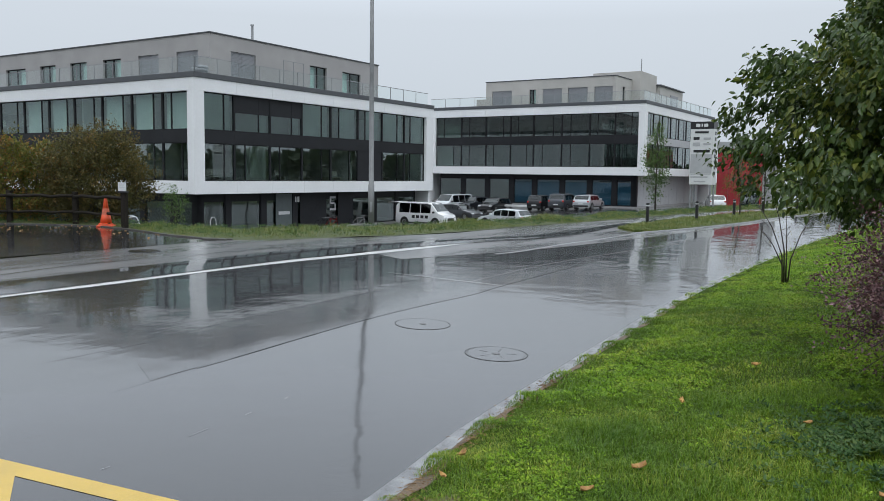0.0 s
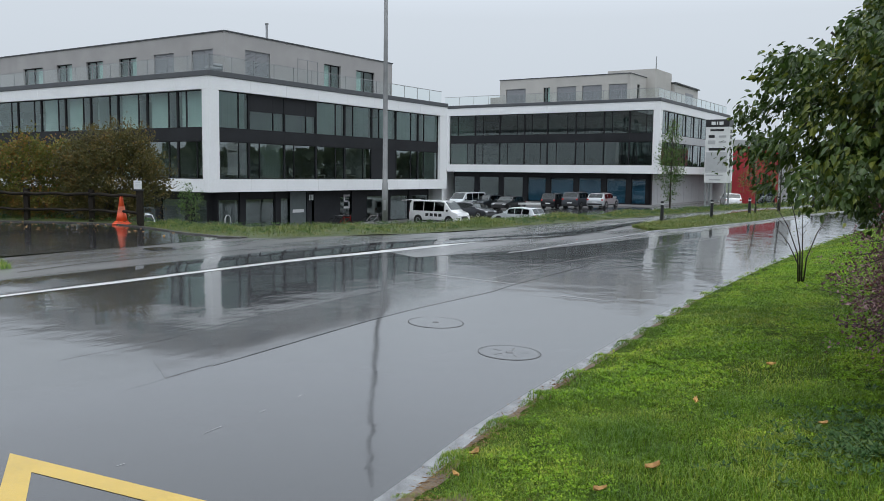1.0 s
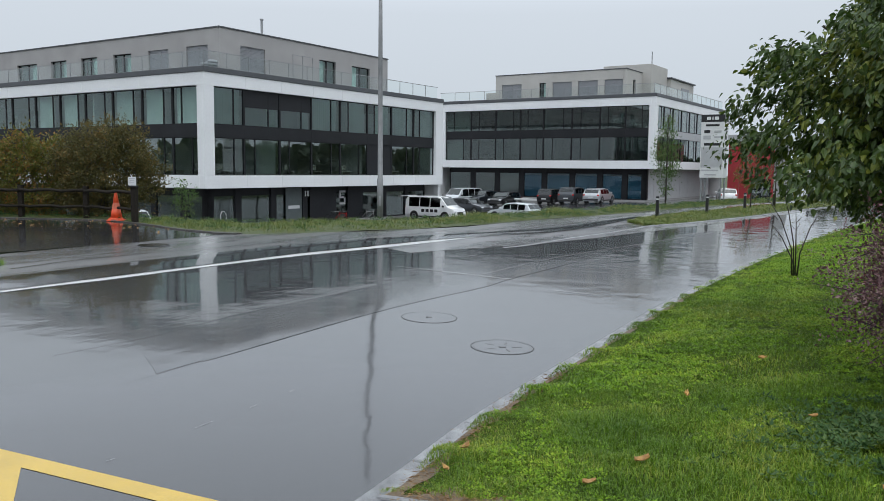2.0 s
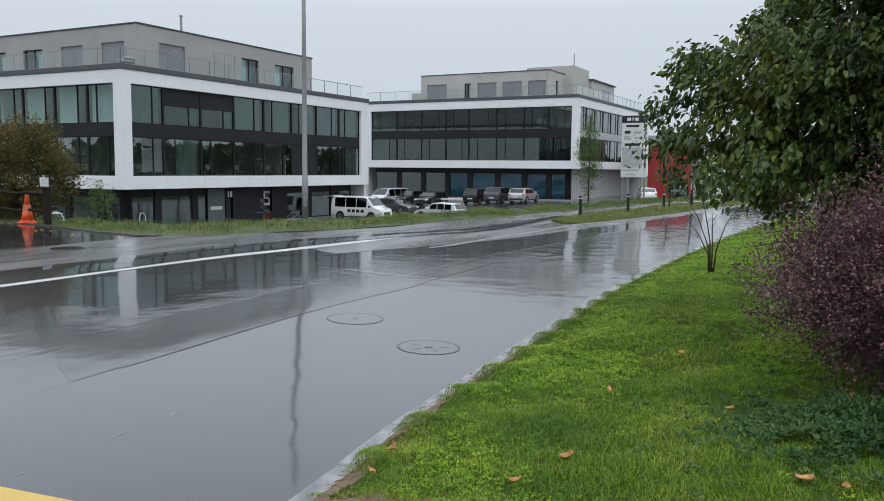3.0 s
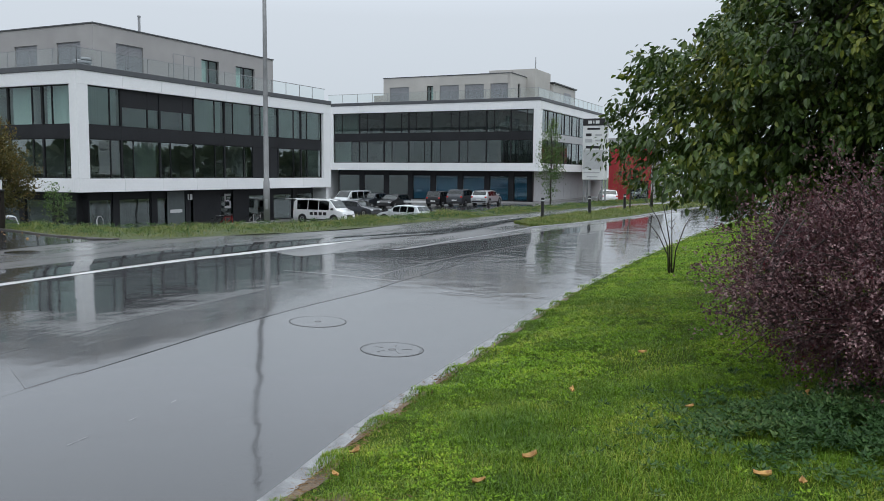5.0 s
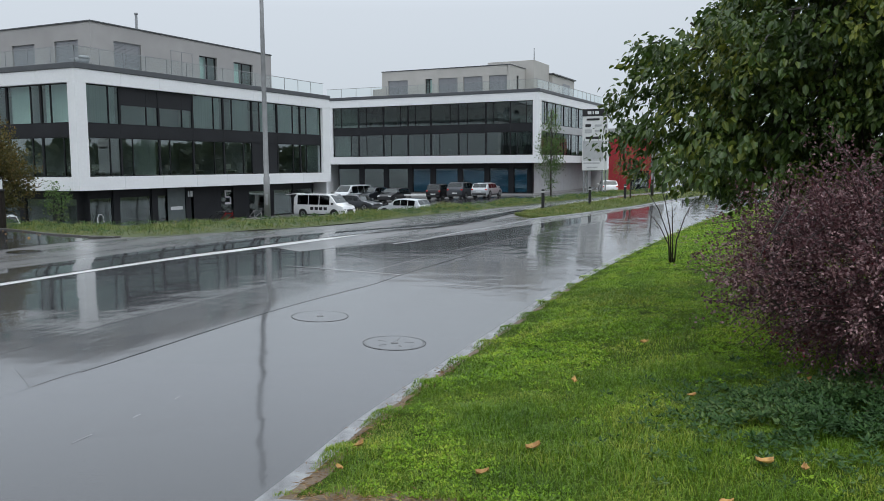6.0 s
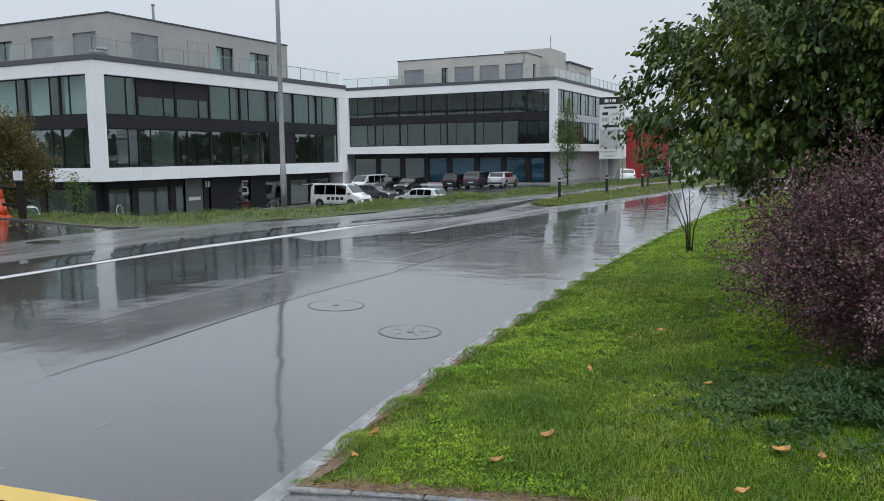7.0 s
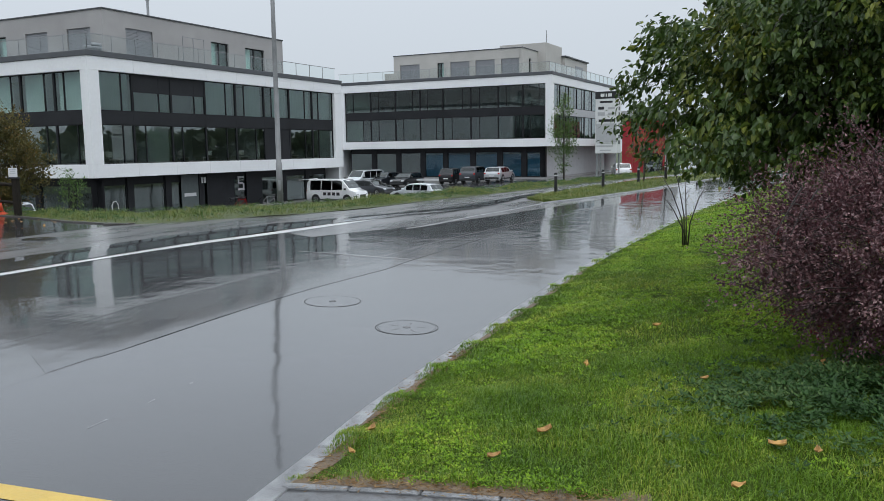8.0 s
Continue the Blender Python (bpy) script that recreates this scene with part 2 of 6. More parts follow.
M_SHUTTER = mat("grey_shutter_slat", (0.26, 0.267, 0.285), 0.5, var=0.06)
M_STEEL = mat("galvanised_steel", (0.33, 0.34, 0.35), 0.45, 0.7, var=0.12, scale=4, bump=0.1)
M_POST = mat("lamp_post_zinc", (0.22, 0.225, 0.23), 0.5, 0.35, var=0.12, scale=3, fine=25, bump=0.15)
M_CONCRETE = mat("concrete", (0.30, 0.30, 0.295), 0.8, var=0.12, scale=0.6, bump=0.3)
M_FLOOR = mat("office_floor", (0.17, 0.165, 0.16), 0.5, var=0.1)
M_INNER = mat("office_wall", (0.58, 0.58, 0.57), 0.8, var=0.1, scale=0.5)
M_CURTAIN = mat("pale_curtain", (0.72, 0.77, 0.75), 0.9, var=0.1, scale=1)
M_DESK = mat("office_desk", (0.35, 0.33, 0.30), 0.5, var=0.1)
M_FILM = mat("blue_printed_window_film", (0.17, 0.27, 0.33), 0.5, scale=0.5, fine=2, color2=(0.06, 0.13, 0.17))
M_GLASS = glass_mat("tinted_pane", (0.78, 0.88, 0.86), base=0.06)
M_DGLASS = glass_mat("dark_tinted_pane", (0.82, 0.88, 0.875), base=0.15)
M_BLUEGLASS = glass_mat("blue_tinted_pane", (0.55, 0.70, 0.76), base=0.05)
M_CLEAR = glass_mat("balustrade_pane", (0.955, 0.975, 0.97), base=0.015)
M_CARGLASS = glass_mat("car_pane", (0.12, 0.13, 0.14))
M_SHOP = glass_mat("shop_pane", (0.46, 0.55, 0.53), base=0.13)
M_RUBBER = mat("tyre_rubber", (0.014, 0.014, 0.015), 0.7, var=0.2)
M_RIM = mat("alloy_rim", (0.38, 0.39, 0.40), 0.35, 0.8, var=0.1)
M_TRIM = mat("black_plastic_trim", (0.018, 0.018, 0.019), 0.5, var=0.1)
M_LENS = mat("headlight_lens", (0.62, 0.64, 0.66), 0.15, 0.3, var=0.1, coat=1)
M_TAIL = mat("red_tail_light", (0.42, 0.02, 0.02), 0.2, var=0.1, coat=1)
M_ORANGE = mat("orange_cone_plastic", (0.72, 0.085, 0.022), 0.45, var=0.15, scale=6)
M_CONEBAND = mat("dirty_cone_band", (0.55, 0.13, 0.07), 0.5, var=0.2, scale=9)
M_FENCE = mat("dark_wet_timber", (0.020, 0.016, 0.012), 0.75, spec=0.2, var=0.3, scale=7, bump=0.5, bump_scale=40)
M_SIGNWHITE = mat("sign_white", (0.66, 0.67, 0.67), 0.4, var=0.04)
M_SIGNGREY = mat("sign_grey", (0.42, 0.43, 0.44), 0.4, var=0.06)
M_SIGNBLACK = mat("sign_black", (0.014, 0.014, 0.016), 0.35, var=0.1)
M_RED = mat("red_cladding", (0.34, 0.022, 0.030), 0.5, var=0.1, scale=0.6)
M_IRON = mat("cast_iron_cover", (0.060, 0.060, 0.062), 0.35, 0.3, var=0.25, scale=12, bump=0.4, bump_scale=80, coat=0.5)
M_DEADLEAF = mat("fallen_leaf", (0.52, 0.31, 0.09), 0.5, scale=14, color2=(0.30, 0.14, 0.04), per_object=0.2)
M_STRAWLITTER = leaf_mat("dead_straw", (0.12, 0.065, 0.03), (0.28, 0.17, 0.08), (0.45, 0.33, 0.17), 0.7)
M_WOODS = leaf_mat("far_woods_leaf", (0.020, 0.034, 0.014), (0.032, 0.050, 0.018), (0.06, 0.07, 0.025), 0.7)


# ---- building blocks ----
def mesh_of(bm, name, material, smooth=False):
    me = bpy.data.meshes.new(name)
    if smooth:
        for f in bm.faces:
            f.smooth = True
    bm.to_mesh(me)
    bm.free()
    me.materials.append(material)
    return me


def part(name, bm, material, parent=None, label="", smooth=False):
    ob = new(name, mesh_of(bm, name, material, smooth))
    if parent is not None:
        ob.parent = parent
    if label:
        ob["label"] = label
    return ob


def thing(name, m, label, category, group="", kind=""):
    ob = new(name)
    ob.matrix_world = m
    ob.empty_display_size = 0.3
    return tagged(ob, label, category, group, kind)


def box(bm, x0, x1, y0, y1, z0, z1, bevel=0.0):
    vs = [bm.verts.new(p) for p in ((x0, y0, z0), (x1, y0, z0), (x1, y1, z0), (x0, y1, z0), (x0, y0, z1), (x1, y0, z1), (x1, y1, z1), (x0, y1, z1))]
    fs = [bm.faces.new([vs[i] for i in f]) for f in ((3, 2, 1, 0), (4, 5, 6, 7), (0, 1, 5, 4), (1, 2, 6, 5), (2, 3, 7, 6), (3, 0, 4, 7))]
    if bevel:
        bmesh.ops.bevel(bm, geom=list({e for f in fs for e in f.edges}), offset=bevel, segments=1, affect="EDGES")
    return bm


def boxes(*rows, bevel=0.0):
    bm = bmesh.new()
    for r in rows:
        box(bm, *r, bevel=bevel)
    return bm


def tube(bm, pts, radii, sides=8, cap=True):
    """A tapered tube along points."""
    rings = []
    pts = [Vector(p) for p in pts]
    for i, p in enumerate(pts):
        d = (pts[min(i + 1, len(pts) - 1)] - pts[max(i - 1, 0)]).normalized()
        a = d.orthogonal().normalized() if abs(d.z) < 0.95 else Vector((1, 0, 0))
        a = (a - d * a.dot(d)).normalized()
        b = d.cross(a)
        r = radii[i] if hasattr(radii, "__len__") else radii
        rings.append([bm.verts.new(p + (a * math.cos(k) + b * math.sin(k)) * r) for k in np.linspace(0, 2 * math.pi, sides, endpoint=False)])
    for r0, r1 in zip(rings, rings[1:]):
        for k in range(sides):
            bm.faces.new((r0[k], r0[(k + 1) % sides], r1[(k + 1) % sides], r1[k]))
    if cap:
        bm.faces.new(rings[0][::-1])
        bm.faces.new(rings[-1])
    return bm


def lathe(bm, profile, sides=16, center=(0, 0, 0)):
    """A turned form from (radius, height) pairs."""
    rings = []
    for r, z in profile:
        rings.append([bm.verts.new((center[0] + r * math.cos(k), center[1] + r * math.sin(k), center[2] + z)) for k in np.linspace(0, 2 * math.pi, sides, endpoint=False)])
    for r0, r1 in zip(rings, rings[1:]):
        for k in range(sides):
            bm.faces.new((r0[k], r0[(k + 1) % sides], r1[(k + 1) % sides], r1[k]))
    bm.faces.new(rings[0][::-1])
    bm.faces.new(rings[-1])
    return bm


def curve_pts(pts, n):
    """n points evenly along a smooth curve through pts."""
    p = np.array(pts, float)
    p = np.vstack([2 * p[0] - p[1], p, 2 * p[-1] - p[-2]])
    out = []
    for i in range(1, len(p) - 2):
        for t in np.linspace(0, 1, 40, endpoint=False):
            a, b, c, d = p[i - 1:i + 3]
            out.append(0.5 * (2 * b + (c - a) * t + (2 * a - 5 * b + 4 * c - d) * t ** 2 + (3 * b - a - 3 * c + d) * t ** 3))
    out = np.array(out + [p[-2]])
    s = np.r_[0, np.cumsum(np.linalg.norm(np.diff(out, axis=0), axis=1))]
    at = np.linspace(0, s[-1], n)
    return np.stack([np.interp(at, s, out[:, k]) for k in range(out.shape[1])], 1)


def strip(a, b, n, across, height, power=1.0):
    """A sheet between two curves; height(u along, v across, x, y) gives z; power above 1 packs it towards the first curve."""
    bm = bmesh.new()
    ca, cb = curve_pts(a, n), curve_pts(b, n)
    grid = []
    for i in range(n):
        row = []
        for j in range(across + 1):
            v = (j / across) ** power
            x, y = ca[i] * (1 - v) + cb[i] * v
            row.append(bm.verts.new((x, y, height(i / (n - 1), v, x, y))))
        grid.append(row)
    for i in range(n - 1):
        for j in range(across):
            f = bm.faces.new((grid[i][j], grid[i][j + 1], grid[i + 1][j + 1], grid[i + 1][j]))
            f.normal_update()
    if sum(f.normal.z for f in bm.faces) < 0:
        bmesh.ops.reverse_faces(bm, faces=bm.faces)
    return bm


def sheet_of(verts, faces, name, material, smooth=False):
    me = bpy.data.meshes.new(name)
    me.from_pydata(verts, [], faces)
    me.materials.append(material)
    if smooth:
        me.polygons.foreach_set("use_smooth", [True] * len(me.polygons))
    me.update()
    return me


# ---- plan ----
TURN = 57.8  # the buildings' first side, degrees from the x axis
AX = Vector((math.cos(radians(TURN)), math.sin(radians(TURN)), 0))
BX = Vector((-AX.y, AX.x, 0))
B1 = Vector((-15.02, 50.32, 0))
B2 = Vector((20.28, 83.01, 0))
KERB = [(-24, -45), (-9.5, -13.6), (-3.1, 0), (-0.62, 4.9), (0.22, 6.85), (1.97, 10.25), (4.1, 14.25), (8.3, 21.3), (13.3, 29.1),
        (21.5, 40.9), (32, 54), (47, 70), (70, 92), (110, 125)]
EDGE = [(-39.65, -42.48), (-22.37, -12.84), (-14.82, 0.00), (-12.08, 4.63), (-9.72, 8.68), (-7.13, 13.19), (-5.05, 16.76), (-2.27, 21.24), (1.51, 25.49),
        (7.21, 30.30), (13.88, 37.76), (18.79, 44.56), (28.32, 55.70), (42.48, 70.80), (64.19, 91.57), (101.95, 123.66)]


def ease(t):
    t = min(1.0, max(0.0, t))
    return t * t * (3 - 2 * t)


def park_z(x, y):
    """The car park's level: low in front of the near building, higher towards the far one and the drive."""
    s, t = x * AX.x + y * AX.y, x * BX.x + y * BX.y
    low = ease((76 - s) / 18) * ease((t - 18) / 12)
    return max(-1.95, -1.0 - 0.8 * low - 0.055 * min(12, max(0, t - 31)))


ROAD_IN, ROAD_OUT = curve_pts(KERB, 900), curve_pts(EDGE, 900)
LOW = 0.12  # level of everything beyond the road, towards which it rises from the kerb


def road_z(x, y):
    """The road's cross fall: the lane beside the kerb drops to it, the rest is nearly level, with a soft ridge where they meet."""
    a = math.sqrt(((ROAD_IN - (x, y)) ** 2).sum(1).min())
    edge = ROAD_OUT[((ROAD_OUT - (x, y)) ** 2).sum(1).argmin()]
    w = math.sqrt(((ROAD_IN - edge) ** 2).sum(1).min())
    j = min(3.4, 0.55 * w)
    k = 0.116 * j / 3.4
    s1, s2 = k / j, (LOW - k) / max(0.5, w - j)
    if a < j - 0.25:
        return s1 * a
    t = min(1.0, (a - j + 0.25) / 0.5)
    z = s1 * (j - 0.25) + 0.5 * (s1 * t + (s2 - s1) * t * t / 2)
    return z if t < 1 else min(LOW, z + s2 * (a - j - 0.25))


def lawn_at(x, y):
    """Height of the bank beside the road, from the distance to the kerb."""
    d = max(0.0, math.sqrt(((ROAD_IN - (x, y)) ** 2).sum(1).min()) - 0.13)
    bank = 0.03 + 0.40 * (1 - math.exp(-d / 2.6)) + 0.02 * noise.noise((x * 0.6, y * 0.6, 0)) * min(1, d)
    return bank - (max(0.0, d - 14) / 22) ** 2 * 1.4

# ---- ground ----
def ground():
    n = 64
    r = [-900 + 1800 * i / n for i in range(n + 1)]
    verts = [(x, y + 60, -2.75 + 0.15 * noise.noise((x * 0.01, y * 0.01, 3))) for y in r for x in r]
    faces = [(j * (n + 1) + i, j * (n + 1) + i + 1, (j + 1) * (n + 1) + i + 1, (j + 1) * (n + 1) + i) for j in range(n) for i in range(n)]
    ob = new("ground", sheet_of(verts, faces, "ground", M_FIELD, True))
    tagged(ob, "flat green-brown land reaching the horizon", "ground", kind="structure")


ground()
road = part("road", strip(KERB, EDGE, 300, 36, lambda u, v, x, y: road_z(x, y)), M_ASPHALT, smooth=True)
tagged(road, "wide asphalt road, wet and mirror-like after rain", "road", kind="structure")

# the path beyond the road's edge line, and the yard's mouth beside it
PATH_IN = EDGE[:9] + [(4.34, 28.23), (8.12, 35.40), (12.84, 42.10), (18.41, 49.47), (28.32, 60.42), (42.48, 75.52), (64.19, 96.29), (101.95, 128.38)]
PATH_OUT = [(-44.37, -40.59), (-27.00, -10.86), (-19.45, 1.89), (-15.67, 8.02), (-12.84, 13.40), (-10.01, 18.60), (-6.70, 24.45), (-2.74, 26.43), (0.38, 28.89), (2.64, 32.19),
            (5.19, 35.31), (9.06, 40.21), (13.59, 46.26), (18.41, 52.11), (28.32, 63.25), (42.48, 78.35), (64.19, 99.12), (101.95, 131.22)]
path = part("pavement", strip(PATH_IN, PATH_OUT, 240, 6, lambda u, v, x, y: LOW + 0.012 + 0.03 * min(1, 6 * v) - 0.02 * v), M_PATH, smooth=True)
tagged(path, "wet grey asphalt foot and cycle path along the road", "pavement", kind="structure")

A_IN, A_OUT = curve_pts(PATH_IN, 240), curve_pts(PATH_OUT, 240)
A_MID = [tuple(p) for p in (A_IN + 0.27 * (A_OUT - A_IN))[::4]]
shoulder = part("road_shoulder", strip([tuple(p) for p in A_IN[::4]], A_MID, 200, 6, lambda u, v, x, y: LOW + 0.017 + 0.03 * min(1, 1.62 * v) - 0.0054 * v), M_ASPHALT, smooth=True)
tagged(shoulder, "dark wet asphalt shoulder beyond the edge line", "road", kind="structure")

yard = part("yard", strip([(-20.77, 4.72), (-13.12, 13.40), (-10.29, 18.60), (-8.12, 21.90), (-6.80, 24.26)], [(-32.10, 24.54), (-22.66, 31.06), (-16.99, 30.77), (-13.22, 30.21), (-6.80, 25.02)], 40, 10,
            lambda u, v, x, y: LOW + 0.026), M_YARD, smooth=True)
tagged(yard, "dark wet asphalt yard entrance with standing water", "yard", kind="structure")

apron = part("path_apron", strip([(-0.94, 19.82), (3.30, 23.60), (8.68, 30.21), (14.16, 37.29), (18.88, 43.90)], [(-3.78, 24.54), (0.57, 28.89), (5.66, 35.40), (10.86, 41.54), (16.05, 47.67)], 30, 6, lambda u, v, x, y: road_z(x, y) + 0.004), M_PATH, smooth=True)
tagged(apron, "wet asphalt where path and road meet", "pavement", kind="structure")

# verge falling to the lower car park
VERGE_OUT = [(-56.64, 43.42), (-39.65, 41.54), (-28.32, 38.23), (-19.82, 35.40), (-12.27, 34.46), (-6.61, 35.12), (-1.89, 38.23), (2.36, 42.10), (6.61, 46.54), (11.33, 51.45), (16.61, 57.58), (25.49, 67.50), (42.48, 84.96), (64.19, 105.73), (101.95, 137.82)]
VERGE_IN = [(-56.64, 32.10), (-39.65, 31.44), (-28.32, 31.15), (-16.99, 30.87), (-13.22, 30.30), (-10.76, 28.51), (-6.70, 24.73), (-2.74, 26.43), (0.38, 28.89), (2.64, 32.19),
            (5.19, 35.31), (9.06, 40.21), (13.59, 46.26), (18.41, 52.11), (28.32, 63.25), (42.48, 78.35), (64.19, 99.12), (101.95, 131.22)]


def verge_z(u, v, x, y):
    fall = min(1.0, max(0.0, (v - 0.40) / 0.60))
    k = fall * fall * (3 - 2 * fall)
    return (LOW + 0.03 + 0.03 * math.sin(math.pi * min(1, v * 1.6))) * (1 - k) + k * (park_z(x, y) - 0.05) + 0.03 * noise.noise((x, y, 5))


verge = part("verge", strip(VERGE_IN, VERGE_OUT, 160, 16, verge_z), M_ROUGHTURF, smooth=True)
tagged(verge, "rough unmown grass verge sloping to the car park", "verge", kind="structure")

park = part("car_park", strip(VERGE_OUT, [(-120, 120), (-80, 130), (-40, 140), (0, 150), (40, 160), (80, 160), (110, 150)], 80, 24,
            lambda u, v, x, y: park_z(x, y)), M_CARPARK, smooth=True)
tagged(park, "wet asphalt car park sloping down between the office buildings", "car park", kind="structure")

ISLE_IN = [(7.32, 30.68), (9.44, 32.66), (14.07, 38.23), (18.97, 45.03), (28.51, 56.17), (42.48, 71.27), (64.19, 92.04)]
ISLE_OUT = [(6.99, 32.66), (8.50, 35.78), (12.93, 42.01), (18.50, 49.28), (28.32, 59.94), (42.48, 75.05), (64.19, 95.82)]
isle = part("grass_island", strip(ISLE_IN, ISLE_OUT, 80, 8, lambda u, v, x, y: LOW + 0.006 + 0.10 * math.sin(math.pi * v) ** 0.5 * min(1, u * 14)), M_ROUGHTURF, smooth=True)
tagged(isle, "long grassy island with weeds between road and path", "verge", kind="structure")

LAWN_OUT = [(30, -45), (34, -13.6), (36, 0), (37, 4.9), (37.5, 6.85), (38, 10.25), (39, 14.25), (42, 21.3), (47, 29.1), (54, 38), (64, 48), (80, 60), (100, 76), (140, 100)]
KERB_IN = [(x + 0.13 * 0.88, y - 0.13 * 0.47) for x, y in KERB]
lawn = part("lawn", strip([(-0.30, 5.20), (0.0, 5.95)] + KERB_IN[4:], [(36, -18), (36.5, -8)] + LAWN_OUT[4:], 220, 70, lambda u, v, x, y: lawn_at(x, y), 2.0), M_TURF, smooth=True)
tagged(lawn, "bright green wet lawn rising from the kerb", "lawn", kind="structure")
M_FOOT = wet_mat("wet_footpath_asphalt", (0.06, 0.06, 0.063), 0.08, 0.2, patch=0.6)
foot = part("footpath", strip(KERB_IN[:3] + [(-0.22, 5.40)], LAWN_OUT[:2] + [(36, -17.6)], 80, 30, lambda u, v, x, y: lawn_at(x, y) - 0.012, 2.0), M_FOOT, smooth=True)
tagged(foot, "wet asphalt footpath entering beside the lawn", "pavement", kind="structure")


